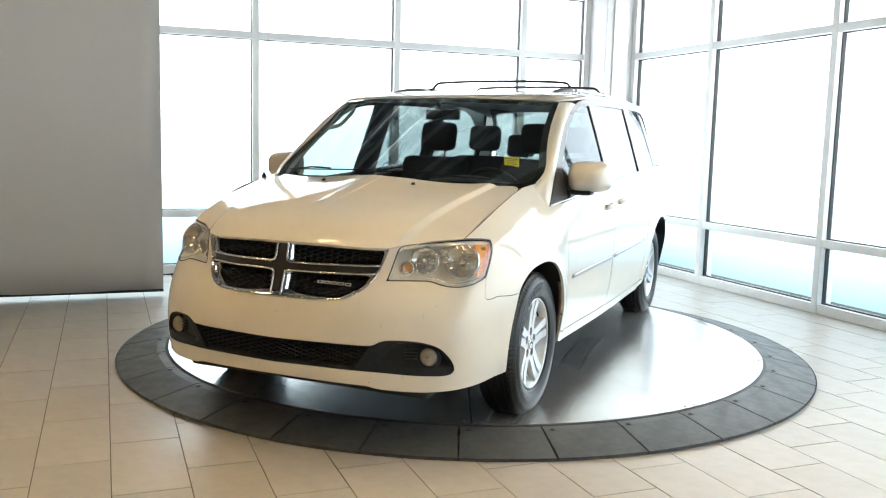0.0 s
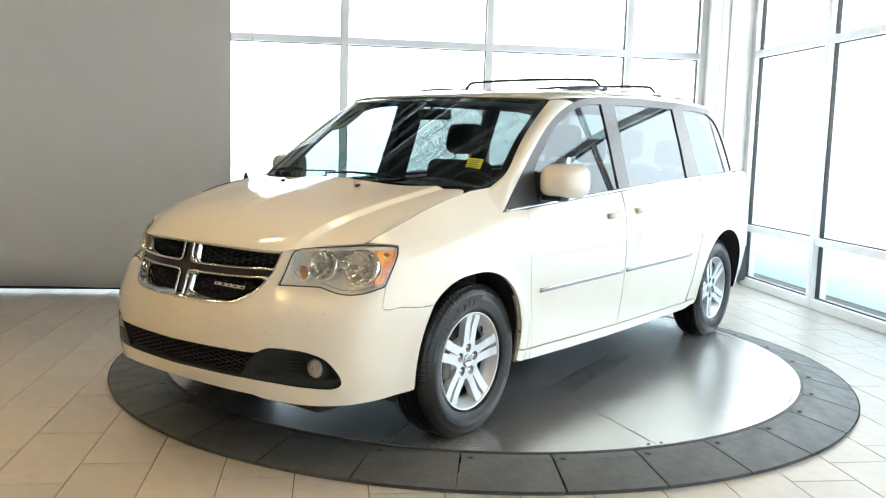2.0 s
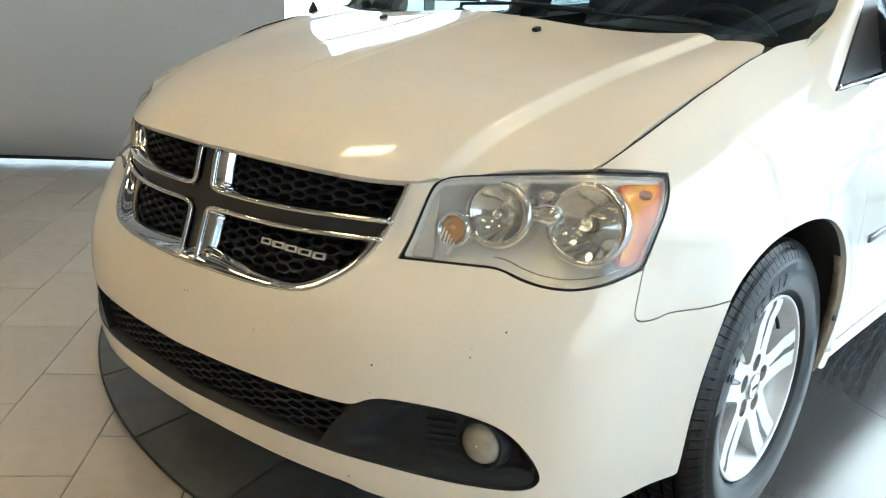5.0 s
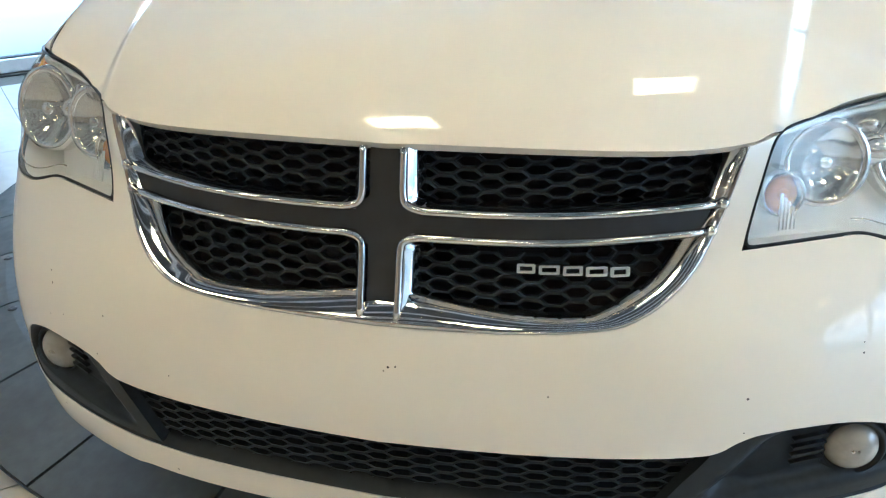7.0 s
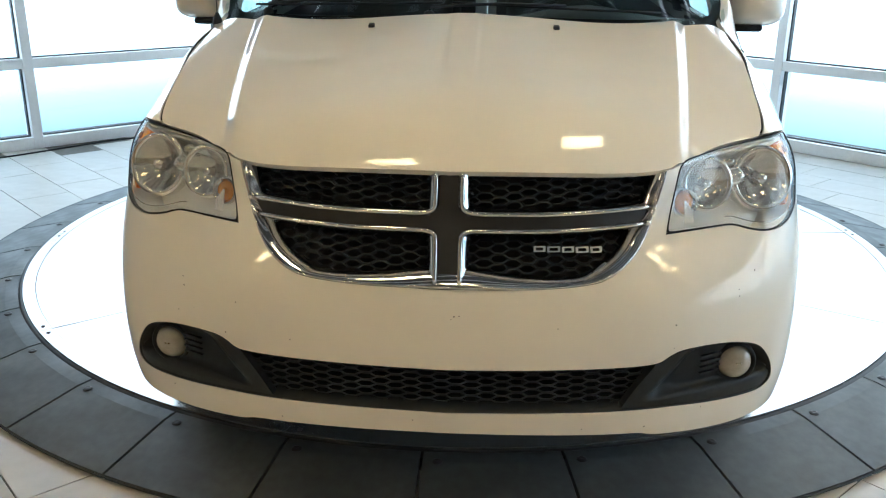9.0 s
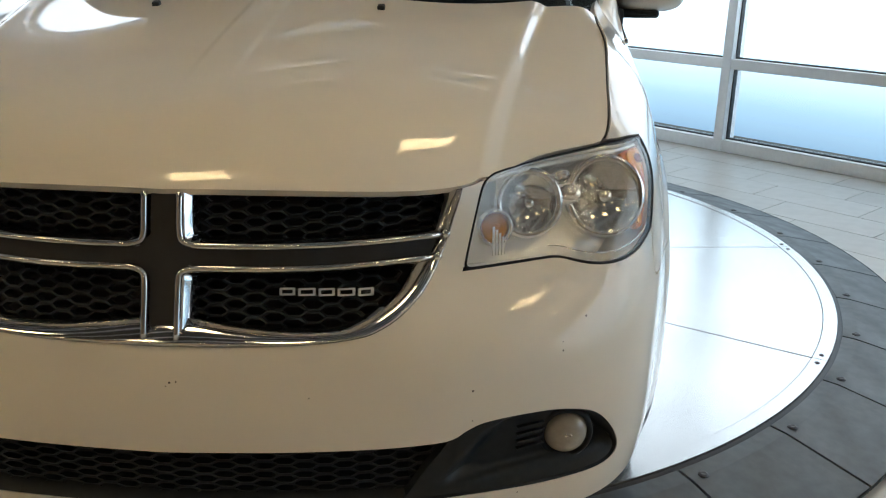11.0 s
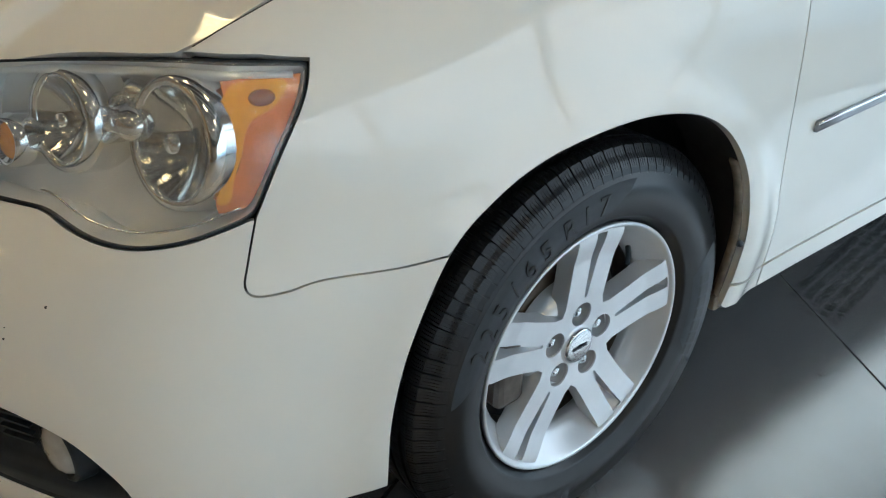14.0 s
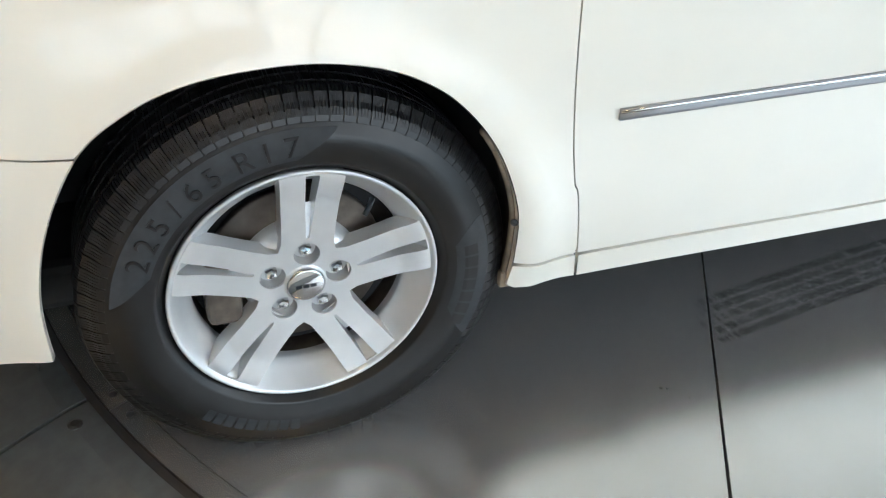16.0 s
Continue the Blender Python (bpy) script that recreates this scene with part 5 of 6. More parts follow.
# one casting: five double spokes that run into the hub
def turned(pts, q):
    t = radians(5 + 72 * q)
    return [(a * math.cos(t) + b * math.sin(t), -a * math.sin(t) + b * math.cos(t)) for a, b in pts]
edge_l = cv([(-.0440, .082), (-.0450, .12), (-.0480, .165), (-.0530, .2165)], 4)
slot = [(-.0030, .094), (-.0055, .125), (-.0098, .19), (-.0115, .2155), (0, .2165), (.0115, .2155), (.0098, .19), (.0055, .125), (.0030, .094), (0, .0915)]
lug = [(.0225 * math.cos(a), .0590 + .0225 * math.sin(a)) for a in np.linspace(0, 2 * math.pi, 25)[:-1]]
star, holes5 = [], []
for q in range(5):
    star += turned(edge_l + [(-.02, .2215), (.02, .2215)] + [(-a, b) for a, b in edge_l[::-1]], q)
    star += turned([(.0828 * math.sin(radians(36)), .0828 * math.cos(radians(36)))], q)
    holes5 += [turned(slot, q), turned(lug, q)]
def star_surf(a, b):
    a, b = np.atleast_1d(a).astype(float), np.atleast_1d(b).astype(float)
    return np.c_[face_x(np.hypot(a, b)), a, b]
wheel_panel("spokes", star_surf, star, M_ALLOY, holes5, depth=.034, step=.010)
for q in range(5):
    f = spoke_surf(radians(5 + 72 * q))
    pts = f([-.009, .009, .012, -.012], [.088, .088, .150, .150]) - np.array([(.002, 0, 0), (.002, 0, 0), (.024, 0, 0), (.024, 0, 0)])
    raw("slot_floor", pts, [(0, 1, 2, 3)], M_ALLOY, w0)
    c = f([0], [.0590])[0]
    spun("lug_pocket", [(-.024, 0), (-.024, .0195), (-.001, .0228)], M_POCKET, w0, 24, m=Matrix.Translation((c[0], c[1], c[2])))
    spun("lug_nut", [(-.024, .0118), (-.010, .0112), (-.0065, .009), (-.005, .004), (-.0048, 0)], M_CHROME, w0, 6, m=Matrix.Translation((c[0], c[1], c[2])), smooth=False)
spun("hub", [(.835, .106), (.852, .103), (.863, .097), (.872, .088), (.878, .076)], M_ALLOY, w0, 60)
spun("hub_back", [(.8620, .028), (.8620, .092)], M_ALLOY, w0, 40)
spun("cap_seat", [(.8836, .0375), (.8846, .0365), (.8846, .034), (.889, .033)], M_ALLOY, w0, 40)
cap = spun("centre_cap", [(.885, .0325), (.8905, .0315), (.892, .028), (.8912, .0), ], M_CHROME, w0, 40)
for q in range(3):
    raw("cap_bar", *(lambda b: ([tuple(v.co) for v in b.verts], [tuple(v.index for v in f.verts) for f in b.faces]))(boxed((.8918, -.018 + .0125 * q, -.004), (.8928, -.018 + .0125 * q + .010, .002))), M_BLACK, w0)
spun("brake_disc", [(.842, .052), (.842, .098), (.829, .100), (.829, .152), (.812, .154), (.812, .06)], M_IRON, w0, 64)
raw("brake_caliper", *(lambda b: ([tuple(v.co) for v in b.verts], [tuple(v.index for v in f.verts) for f in b.faces]))(boxed((.80, -.165, -.07), (.872, -.105, .07), .012)), M_IRON, w0)
spun("brake_shield", [(.80, .03), (.80, .185)], M_DARK, w0, 48)
spun("rim_back", [(.735, .02), (.735, .2)], M_DARK, w0, 48)
# valve stem between two spokes
va = radians(41)
tube("valve_stem", [(.872, .186 * math.sin(va), .186 * math.cos(va)), (.882, .172 * math.sin(va), .172 * math.cos(va)), (.888, .158 * math.sin(va), .158 * math.cos(va))], .0046, M_BLACK, w0, "black rubber valve stem", up=(1, 0, 0))
def copy_wheel(m, turn=0.0):
    e = wheel_empty(m @ OUT)
    rot = Matrix.Rotation(radians(turn), 4, "X")
    tagged(e, "alloy wheel with five double spokes and an all-season tyre")
    for c in list(w0.children):
        again(c, e, c.matrix_basis.copy() if c is tyre else rot @ c.matrix_basis)
    return e
copy_wheel(Matrix.Translation((0, AXLE_R, HUB_Z)), 31)
copy_wheel(Matrix.Translation((0, 0, HUB_Z)) @ Matrix.Rotation(math.pi, 4, "Z"))
copy_wheel(Matrix.Translation((0, AXLE_R, HUB_Z)) @ Matrix.Rotation(math.pi, 4, "Z"))

# ---- wheel wells and underbody
for cy in (0.0, AXLE_R):
    for sg in (1, -1):
        V, F = lathe([(.40, .08), (.40, .432), (.855, .438)], 30, radians(-106), radians(106))
        raw("wheel_well", [(sg * x, y + cy + (-.02 if cy == 0 else 0), z + .35) for x, y, z in V], F, M_DARK, van, "black wheel housing liner", True)
lip = np.array(ARCH)
for sg in (1, -1):
    A = off(lip * (sg, 1), -.002)
    B = A.copy()
    B[:, 0] -= sg * .011
    C = A.copy()
    C[:, 0] = sg * .84
    C[:, 1] = (C[:, 1] + .02) * 1.05 - .02
    C[:, 2] = (C[:, 2] - .355) * 1.02 + .355
    band("arch_liner", [B, C], M_DARK, van)
    band("arch_flange", [A, B], M_PAINT, van)
    a = np.array([(AXLE_R - .428 * math.cos(q), .357 + .428 * math.sin(q)) for q in np.linspace(-.12, math.pi + .12, 26)])
    A = off([(sg * s_at(y, z), z) for y, z in a], -.002)
    B = A.copy()
    B[:, 0] = sg * .84
    band("arch_liner", [A, B], M_DARK, van)
under = part("underbody", boxed((-.66, -.72, .20), (.66, 4.0, .30), .02), M_DARK, van, "black underbody")
part("floor_pan", boxed((-.88, .44, .24), (.88, 2.60, .34), .02), M_DARK, van)
part("engine_bay", boxed((-.44, -.66, .28), (.44, .30, .80), .02), M_DARK, van)
part("rear_floor", boxed((-.86, 3.5, .3), (.86, 3.98, .60), .02), M_DARK, van)
part("firewall", boxed((-.80, .10, .30), (.80, .20, 1.02), .02), M_DARK, van)
tube("exhaust_pipe", cv([(.30, .3, .18), (.33, 1.2, .17), (.30, 2.4, .18), (.36, 3.9, .22)]), .028, M_IRON, van)
# dark shells added close behind the gaps between the panels, for the shade inside
both("gap_liner", skin, [(2.12, .29), (2.09, .5), (2.05, .8), (2.05, 1.05), (1.94, 1.055), (1.93, .80), (1.945, .55), (1.99, .40), (2.03, .29)], M_DARK, van, step=.06, lift=-.012, depth=0)
both("gap_liner", skin, [(1.0, .70), (.96, .70), (.96, .645), (1.0, .635), (1.22, .635), (1.22, .68), (1.02, .68)], M_DARK, van, step=.06, lift=-.012, depth=0)
for y0 in (1.441, 2.61):
    both("gap_liner", skin, [yb(y0 - .06, .32), yb(y0 + .06, .32), yb(y0 + .06, belt(y0) - .03), yb(y0 - .06, belt(y0) - .03)], M_DARK, van, step=.06, lift=-.012, depth=0)

# ---- flank trims
def along(name, pts, w, h, material, surf=skin, lift=0.0, parent=van, label="", sec=None):
    P = np.array(pts)
    V, F = sweep(off(P, lift, surf), sec or oval(w, h, 10), normals(P, surf))
    return raw(name, V, F, material, parent, label, True)
SEC = [(-.0105, 0), (-.0102, .0055), (-.004, .0068), (.004, .0068), (.0102, .0055), (.0105, 0)]
for sg, fd, sd in ((1, front_doors[0], slide_doors[0]), (-1, front_doors[1], slide_doors[1])):
    for (ya, za, yz, zz), par in (((.520, .624, 1.43, .640), fd), ((1.455, .641, 2.44, .656), sd)):
        P = [(sg * s_at(y, z), z) for y, z in zip(np.linspace(ya, yz, 12), np.linspace(za, zz, 12))]
        along("side_moulding", P, 0, 0, M_MOULD, lift=.001, parent=par, label="grey side moulding with a chrome edge", sec=SEC)
        P2 = [(a, b + .0060) for a, b in P]
        along("moulding_edge", P2, .0036, .0034, M_CHROME, lift=.0058, parent=par)
    # door handles: cup and grip
    for (hy, hz, flip), par in (((1.300, .970, 1), fd), ((1.643, .988, -1), sd)):
        c = off([(sg * s_at(hy, hz), hz)], 0)[0]
        n = Vector(normals([(sg * s_at(hy, hz), hz)])[0])
        m = Matrix.Translation(c) @ n.to_track_quat("Z", "Y").to_matrix().to_4x4()
        gx = [c + np.array((n.x * .030 * math.sin(math.pi * u) ** .5, (u - .5) * .165, n.z * .030 * math.sin(math.pi * u) ** .5 + .008 * (u - .5) )) for u in np.linspace(0, 1, 15)]
        h = raw("door_handle", *sweep(gx, [(-.016, -.004), (-.014, .006), (0, .009), (.014, .006), (.016, -.004), (0, -.008)], (n.x, 0, n.z)), M_PAINT, par, "white pull handle", True)
        V, F = lathe([(.0025, 0), (.0015, .045), (.0, .05)], 24, axis="z")
        raw("handle_cup", [tuple(m @ Vector((x * .8, y * .9, z))) for x, y, z in V], F, M_PAINT, par, "", True)
        spun("key_lock", [(.006, 0), (.006, .008), (.001, .010)], M_CHROME, par, 12, axis="z", m=Matrix.Translation(Vector(c) + Vector((0, .098, .006)) + n * .004) @ n.to_track_quat("Z", "Y").to_matrix().to_4x4())
    # chrome strip along the belt line
    BP = [(sg * s_at(y, belt(y)), belt(y) + .004) for y in np.linspace(.275, 3.56, 40)]
    along("belt_moulding", BP, .0075, .006, M_CHROME, lift=.004, label="chrome belt line strip")
# fuel door
for nm, r in (("fuel_door", .082),):
    s0 = s_at(2.86, .96)
    ring = [(s0 + r * math.cos(a), 0.96 + r * 1.05 * math.sin(a)) for a in np.linspace(0, 2 * math.pi, 30)[:-1]]
    panel(nm, skin, ring, M_PAINT, van, step=.04, lift=.0025, depth=.003, label="white round fuel door")

# black sail at the foot of the pillar, and mirrors
sail = [(.275, 1.030), (.355, 1.102), (.47, 1.202), (.562, 1.214), (.530, 1.064), (.47, 1.052)]
both_green("mirror_sail", sail, M_GREYTRIM, step=.03, lift=.003, depth=.006, label="dark grey mirror sail")
def mirror_unit(sg):
    c = Vector((1.005, .60, 1.170))
    V, F = [], []
    n, rr = 28, 12
    for i in range(rr + 1):
        u = i / rr                       # front dome to open back
        for q in range(n):
            a = 2 * math.pi * q / n
            ca, sa = math.cos(a), math.sin(a)
            ex = math.copysign(abs(ca) ** .55, ca) * .122
            ez = math.copysign(abs(sa) ** .62, sa) * (.094 if sa > 0 else .082)
            k = (math.sin(u * math.pi / 2)) ** .55 if u > 0 else 0
            taper = 1 - .10 * max(0, -ca) * (1 - u)
            V.append((sg * (c.x + ex * k * taper), c.y - .085 + .15 * u ** 1.6 + .05 * (ex * k / .122 if ca > 0 else 0) * .5, c.z + ez * k))
    for i in range(rr):
        for q in range(n):
            r = (q + 1) % n
            F.append((i * n + q, i * n + r, (i + 1) * n + r, (i + 1) * n + q))
    mo = raw("door_mirror", V, F, M_PAINT, van, "white door mirror with black foot", True)
    V2 = [V[rr * n + q] for q in range(n)]
    raw("mirror_glass", [(x * .985 + sg * .015, y - .008, z) for x, y, z in V2], [tuple(range(n))], M_CHROME, mo)
    part("mirror_foot", boxed((.86, .562, 1.074), (1.035, .655, 1.100), .012), M_BLACK, mo, "black mirror foot")
    part("mirror_base", boxed((.868, .545, 1.045), (.925, .655, 1.105), .012), M_BLACK, mo)
    if sg < 0:
        for o in mo.children:
            if o.name.startswith(("mirror_foot", "mirror_base")):
                o.matrix_basis = Matrix.Diagonal((-1, 1, 1, 1))
mirror_unit(1)
mirror_unit(-1)

# ---- cowl, wipers, washer jets, aerial
hr = np.array(hood_rear[::-1])
pts = np.concatenate([hr[::-1] * (-1, 1), hr[1:]])
A = hood_surf(pts[:, 0], pts[:, 1] - .01) - (0, 0, .022)
wsx = np.clip(pts[:, 0], -.74, .74)
wz = np.interp(np.abs(wsx), [0, .30, .55, .70, .752], [1.120, 1.110, 1.098, 1.094, 1.108])
B = ws_surf(wsx, wz + .012)
B[:, 0] = pts[:, 0]
ruled("cowl", A, B, M_BLACK, van, -.006, label="black plastic cowl under the windshield")
for x0 in (.262, -.273):
    c = Vector(hood_surf(x0, -.082)[0])
    o = part("washer_jet", boxed((-.009, -.010, -.003), (.009, .011, .010), .004), M_BLACK, van)
    o.matrix_basis = Matrix.Translation(c) @ Matrix.Rotation(radians(14), 4, "X")
def wiper(x0, x1, z0, z1, pivot):
    P = [Vector(ws_surf(x, z)[0]) + Vector((0, -.012, .016)) for x, z in zip(np.linspace(x0, x1, 14), np.linspace(z0, z1, 14))]
    wi = tube("wiper", P, .005, M_BLACK, van, "black windshield wiper", squash=.8)
    a = Vector(pivot)
    b = P[7]
    tube("wiper_arm", [a, a + Vector((0, .01, .035)), b * .5 + a * .5 + Vector((0, -.01, .03)), b + Vector((0, 0, .008))], .008, M_BLACK, wi, squash=.6)
    spun("wiper_pivot", [(0, .018), (.028, .016), (.034, .008), (.034, 0)], M_BLACK, wi, 16, axis="z", m=Matrix.Translation(a - Vector((0, 0, .01))))
wiper(-.05, .60, 1.171, 1.143, (-.12, .07, 1.140))
wiper(-.70, -.08, 1.152, 1.170, (-.66, .22, 1.135))
ac = Vector(off([(-s_at(.10, 1.11), 1.118)], 0)[0])
aer = spun("aerial_base", [(-.005, .016), (.01, .014), (.022, .008), (.03, .004), (.03, 0)], M_BLACK, van, 16, "black aerial with a thin mast", "z", Matrix.Translation(ac))
raw("mast", *sweep([Vector((0, 0, .03)), Vector((0, .02, .40)), Vector((0, .045, .80))], oval(.0016, .0016, 6), (1, 0, 0)), M_BOLT, aer)

# ---- roof rails and cross bars
def roof_z(x, y):
    xd, zd, zc = roof_at(y)
    q = min(1, abs(x) / xd)
    return zd + (zc - zd) * math.sin(math.acos(q ** (1 / .72))) ** .72
for sg in (1, -1):
    P = [Vector((sg * (.565 - .012 * math.cos(2 * (y - 2.2))), y, roof_z(.565, y) + .020)) for y in np.linspace(1.62, 3.10, 22)]
    rail = tube("roof_rail", P, .013, M_ALLOY, van, "silver roof rail with black end feet", squash=.8)
    for y0, y1 in ((1.33, 1.78), (2.98, 3.32)):
        Q = [Vector((sg * .562, y, roof_z(.565, y) + .002)) for y in np.linspace(y0, y1, 12)]
        V, F = [], []
        sec = [(-1, 0), (-.8, .75), (-.3, 1), (.3, 1), (.8, .75), (1, 0)]
        for k, q in enumerate(Q):
            u = k / 11
            h = .026 * (min(1, u / .55) if y0 < 2 else min(1, (1 - u) / .55)) ** .7 + .003
            w_ = .012 + .016 * math.sin(math.pi * (.12 + .76 * u))
            V += [(q.x + w_ * a, q.y, q.z + h * b) for a, b in sec]
        F = [(k * 6 + q, k * 6 + q + 1, k * 6 + q + 7, k * 6 + q + 6) for k in range(11) for q in range(5)] + [tuple(range(6)), tuple(range(66, 72))]
        raw("rail_foot", V, F, M_BAR, rail, "", True)
for y in (1.88, 2.72):
    zr = roof_z(.6, y)
    P = [(sx * a, y, zr + h) for sx, row in ((-1, ((.540, .026), (.525, .042), (.495, .070), (.445, .078), (.2, .086))), (1, ((.2, .086), (.445, .078), (.495, .070), (.525, .042), (.540, .026)))) for a, h in row]
    bar = tube("cross_bar", cv(P, 5), .0085, M_BAR, van, "dark grey roof cross bar", up=(0, 1, 0), squash=1.5)
    for sg in (1, -1):
        part("bar_clamp", boxed((sg * .548 - .022, y - .03, zr + .006), (sg * .548 + .022, y + .03, zr + .036), .006), M_BLACK, bar)

# ---- sticker on the windshield
st = [(.613, 1.234), (.690, 1.227), (.666, 1.276), (.587, 1.281)]
stk = panel("price_sticker", ws_surf, st, M_YELLOW, van, step=.03, depth=0, lift=-.004, label="yellow paper sticker behind the windshield")
for q, (a, b) in enumerate(((.08, .95), (.2, .85), (.1, .8), (.2, .9), (.1, .7))):
    z = 1.272 - .009 * q
    x0 = .590 + .0052 * q
    panel("print_bar", ws_surf, [(x0 + .078 * a, z - .0028 - .006 * a), (x0 + .078 * b, z - .0028 - .006 * b), (x0 + .078 * b, z - .006 * b), (x0 + .078 * a, z - .006 * a)], M_INK, stk, step=.03, depth=0, lift=-.0025)

# ---- inside
def pad(name, lo, hi, parent, material=M_SEAT, bevel=.04, m=None, label=""):
    o = part(name, boxed(lo, hi, bevel), material, parent, label, True)
    if m is not None: o.matrix_basis = m
    return o
def seat(x, y, z=.42, w=.50, tall=.69):
    s = pad("seat", (-w / 2, -.26, z), (w / 2, .26, z + .20), van, label="charcoal cloth seat with headrest")
    s.matrix_basis = Matrix.Translation((x, y, 0))
    pad("backrest", (-w / 2, -.07, 0), (w / 2, .07, tall), s, bevel=.05, m=Matrix.Translation((0, .25, z + .15)) @ Matrix.Rotation(radians(-14), 4, "X"))
    hm = Matrix.Translation((0, .25, z + .15)) @ Matrix.Rotation(radians(-14), 4, "X")
    pad("headrest", (-.135, -.06, tall + .045), (.135, .05, tall + .255), s, bevel=.048, m=hm)
    for sg in (-1, 1):
        o = tube("headrest_post", [(sg * .06, 0, tall - .02), (sg * .06, 0, tall + .08)], .007, M_CHROME, s, up=(0, 1, 0))
        o.matrix_basis = hm
for x, y in ((.38, 1.22), (-.38, 1.22), (.38, 2.15), (-.38, 2.15)):
    seat(x, y)
for x in (.36, -.36):
    seat(x, 3.05, .45, .58, .60)
# dashboard following the glass
V, F = [], []
for i in range(25):
    x = -.78 + 1.56 * i / 24
    y0 = float(ws_surf(x, 1.12)[0, 1])
    for dy, z in ((-.02, 1.04), (.05, 1.100), (.16, 1.115 + .02 * math.exp(-((x - .38) / .2) ** 2)), (.30, 1.12 + .05 * math.exp(-((x - .38) / .2) ** 2)), (.42, 1.085 + .04 * math.exp(-((x - .38) / .2) ** 2)), (.46, .98), (.44, .80), (.40, .55)):
        V.append((x, min(y0, .2) + dy, z))
for i in range(24):
    for k in range(7):
        q = i * 8 + k
        F.append((q, q + 8, q + 9, q + 1))
raw("dashboard", V, F, M_BLACK, van, "black dashboard", True)
sw = [Vector((.38 + .19 * math.cos(a), .80 + .19 * .45 * math.sin(a) * -1 + 0, 1.02 + .19 * .89 * math.sin(a))) for a in np.linspace(0, 2 * math.pi, 33)[:-1]]
stw = tube("steering_wheel", sw, .016, M_BLACK, van, "black steering wheel", up=(0, -.89, -.45), closed=True)
for a in (0, math.pi, -math.pi / 2):
    tube("steering_spoke", [Vector((.38, .78, 1.015)), Vector((.38 + .185 * math.cos(a), .80 - .083 * math.sin(a), 1.02 + .165 * math.sin(a)))], .016, M_BLACK, stw, up=(0, -.89, -.45))
pad("steering_hub", (-.07, -.03, -.06), (.07, .03, .06), stw, M_BLACK, .02, Matrix.Translation((.38, .77, 1.015)) @ Matrix.Rotation(radians(27), 4, "X"))
rvm = pad("rear_view_mirror", (-.115, -.015, -.032), (.115, .02, .032), van, M_BLACK, .014, Matrix.Translation((.02, .82, 1.515)), "black rear-view mirror")
tube("mirror_stem", [(.02, .80, 1.545), (.02, .752, 1.585)], .008, M_BLACK, rvm).matrix_basis = Matrix.Translation((-.02, -.82, -1.515))
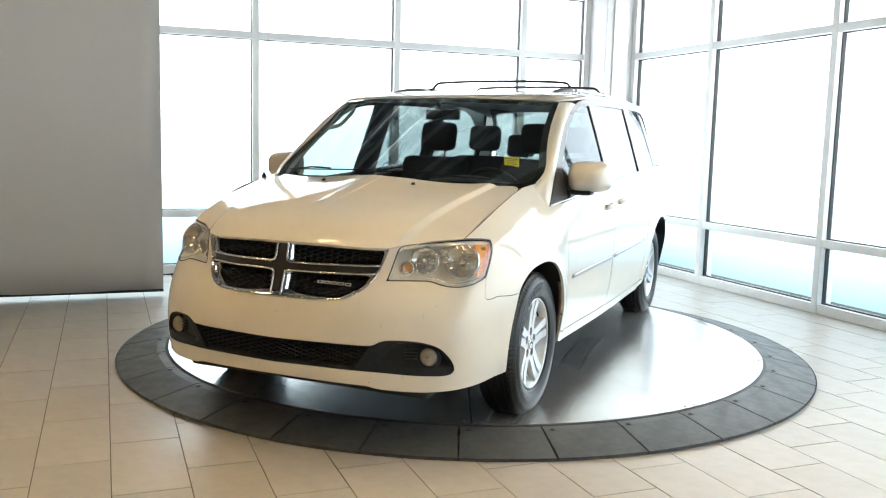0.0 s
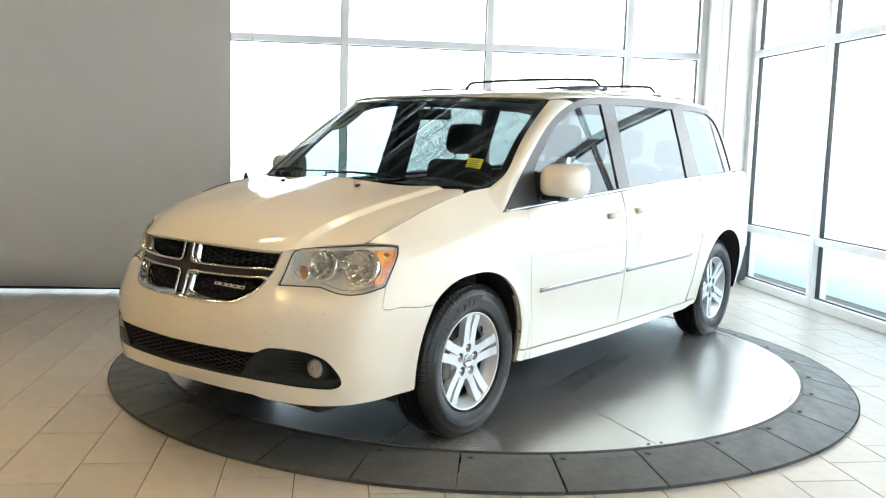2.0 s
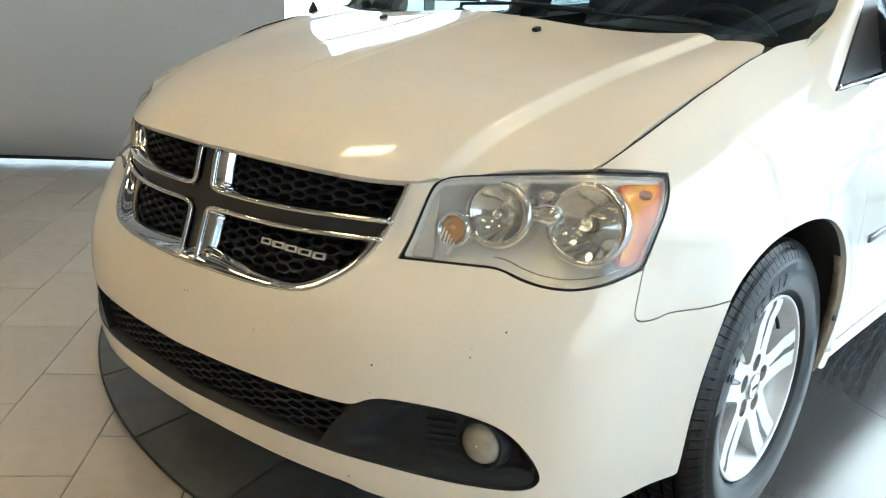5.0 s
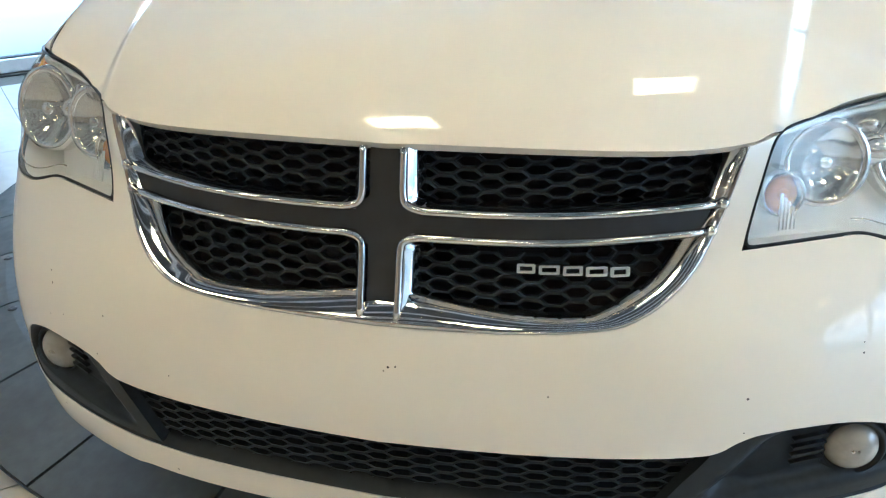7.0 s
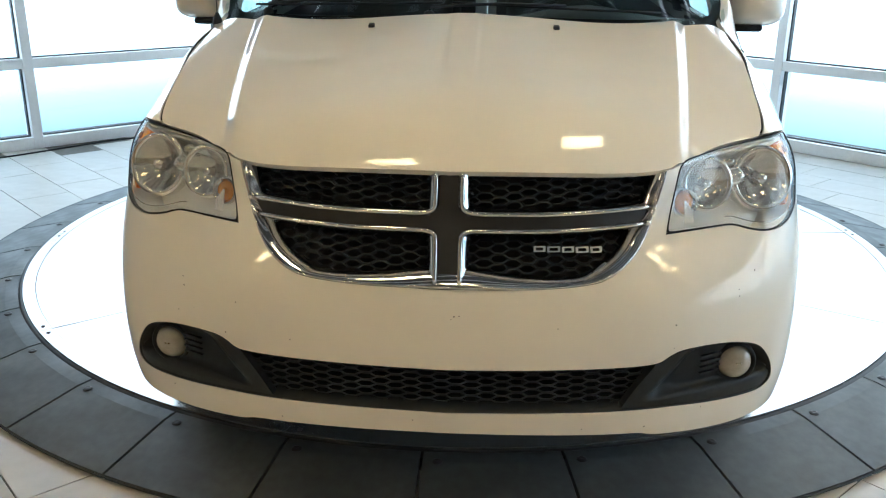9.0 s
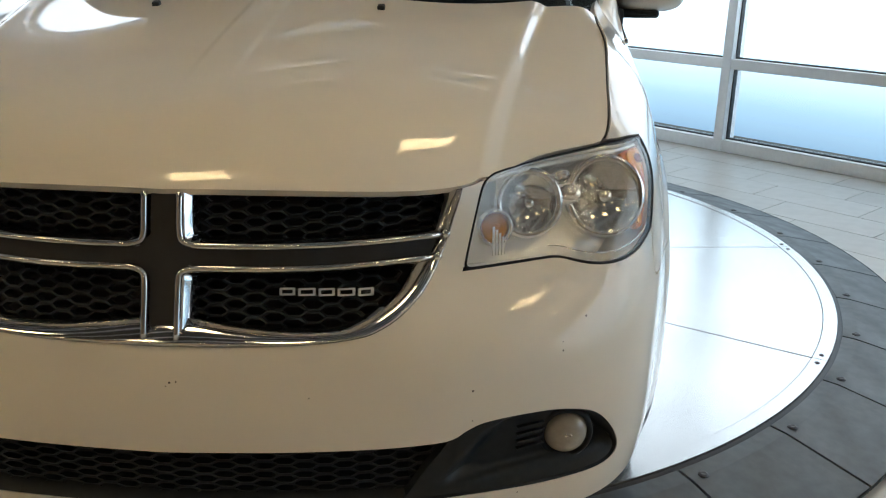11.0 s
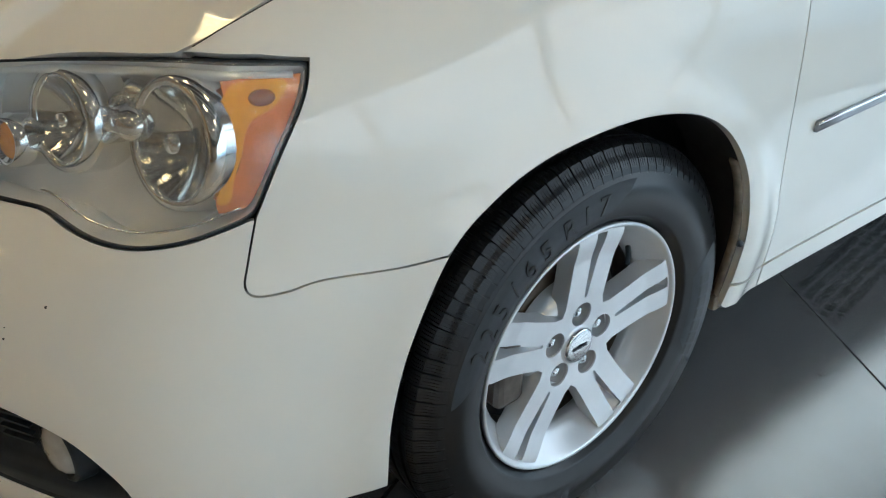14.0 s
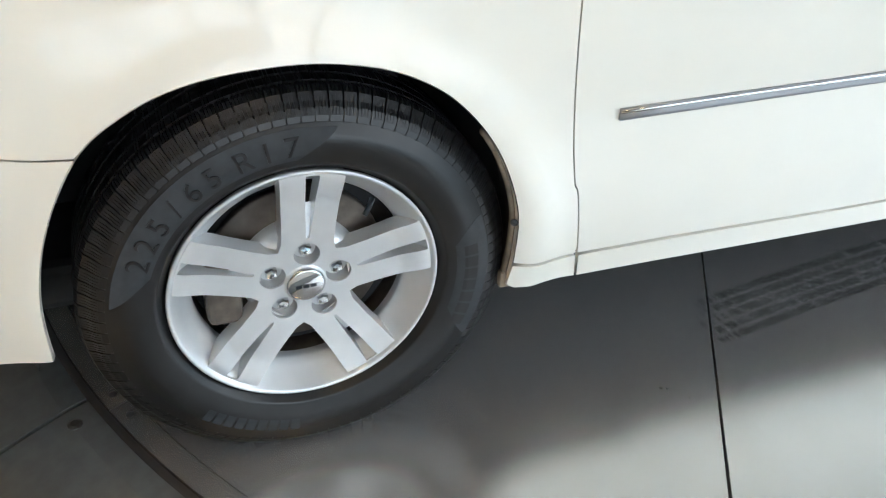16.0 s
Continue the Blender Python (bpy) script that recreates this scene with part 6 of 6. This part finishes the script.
# headliner and inner pillar trim
V, F = [], []
for u in np.linspace(0, 1, 20):
    base = 1.02 + 2.5 * u
    xd, zd, zc = roof_at(base)
    for k in range(17):
        c = math.cos(math.pi * k / 16)
        V.append((xd * .97 * math.copysign(abs(c) ** .72, c), base, zd - .02 + (zc - zd - .03) * max(0, math.sin(math.pi * k / 16)) ** .72))
for i in range(19):
    for k in range(16):
        q = i * 17 + k
        F.append((q, q + 1, q + 18, q + 17))
raw("headliner", V, F, M_INNER, van, "grey headliner", True)
for sg in (1, -1):
    k = np.array((sg, 1, 1))
    A = PA * k + np.array((-sg * .02, .03, -.01))
    B = PB * k + np.array((-sg * .04, .0, -.005))
    ruled("pillar_trim", A, B, M_PILLAR, van, .02, out=(-sg, .5, 0))
    h = cv([(sg * .735, .74, 1.42), (sg * .70, .80, 1.44), (sg * .69, .90, 1.50), (sg * .70, .98, 1.545), (sg * .735, 1.02, 1.565)], 5)
    tube("grab_handle", h, .012, M_PILLAR, van, "grey grab handle", up=(1, 0, 0))
    for yy, wd in ((1.46, .22), (2.52, .12)):
        P = [np.array((sg * (green_surf(yy, z)[0, 0] - .03), yy, z)) for z in np.linspace(1.09, 1.635, 8)]
        Q = [p + np.array((0, wd, 0)) for p in P]
        ruled("inner_pillar", P, Q, M_BLACK, van, .01, out=(-sg, 0, 0))
    door_in = [np.array((sg * .86, y, z)) for y, z in ((.45, 1.02), (1.4, 1.08), (2.6, 1.145), (3.5, 1.17))]
    ruled("door_trim", resample(door_in, 12), resample([p + np.array((-sg * .03, 0, -.7)) for p in door_in], 12), M_BLACK, van, .0)

# ---- tiled floor: long tiles along the right-hand wall, rows stepped by a third
floor = tagged(room_box("floor", (-.6, -.6, FLOOR_Z - .10), (19.2, 13.2, FLOOR_Z - .004), M_GROUT), "beige porcelain tile floor in long stepped rows", "floor", kind="structure")
TL, TW, GAP = .622, .3055, .0045
bmt = bmesh.new()
box(bmt, (0, 0, -.008), (TL - GAP, TW - GAP, 0), .0012)
tile_mesh = bpy.data.meshes.new("tile")
bmt.to_mesh(tile_mesh)
bmt.free()
tile_mesh.materials.append(M_TILE)
rest_V, rest_F = [], []
count = 0
for j in range(-2, 44):
    w = 5.868 - 17 * TW + (j - 2) * TW
    for i in range(-1, 32):
        u = 4.548 - 7 * TL + i * TL + ((19 - j) * .41) % TL
        if not (-.1 < u < 18.8 and -.1 < w < 12.9): continue
        c = room(u + TL / 2, w + TW / 2) - TC
        d = math.hypot(c.x, c.y)
        if d < R_OUT - .4: continue
        z = FLOOR_Z + random.uniform(-.0006, .0006)
        near = d < 3.75 and count < 300
        if near:
            o = new("tile", tile_mesh)
            o.parent = floor
            o.matrix_basis = ROOM @ Matrix.Translation((u, w, z))
            count += 1
        else:
            k = len(rest_V)
            for a, b, h in ((0, 0, 0), (TL - GAP, 0, 0), (TL - GAP, TW - GAP, 0), (0, TW - GAP, 0), (0, 0, -.008), (TL - GAP, 0, -.008), (TL - GAP, TW - GAP, -.008), (0, TW - GAP, -.008)):
                rest_V.append(ROOM @ Vector((u + a, w + b, z + h)))
            rest_F += [(k, k + 1, k + 2, k + 3), (k, k + 4, k + 5, k + 1), (k + 1, k + 5, k + 6, k + 2), (k + 2, k + 6, k + 7, k + 3), (k + 3, k + 7, k + 4, k)]
tagged(raw("far_tiles", rest_V, rest_F, M_TILEFAR, floor), kind="stuff")
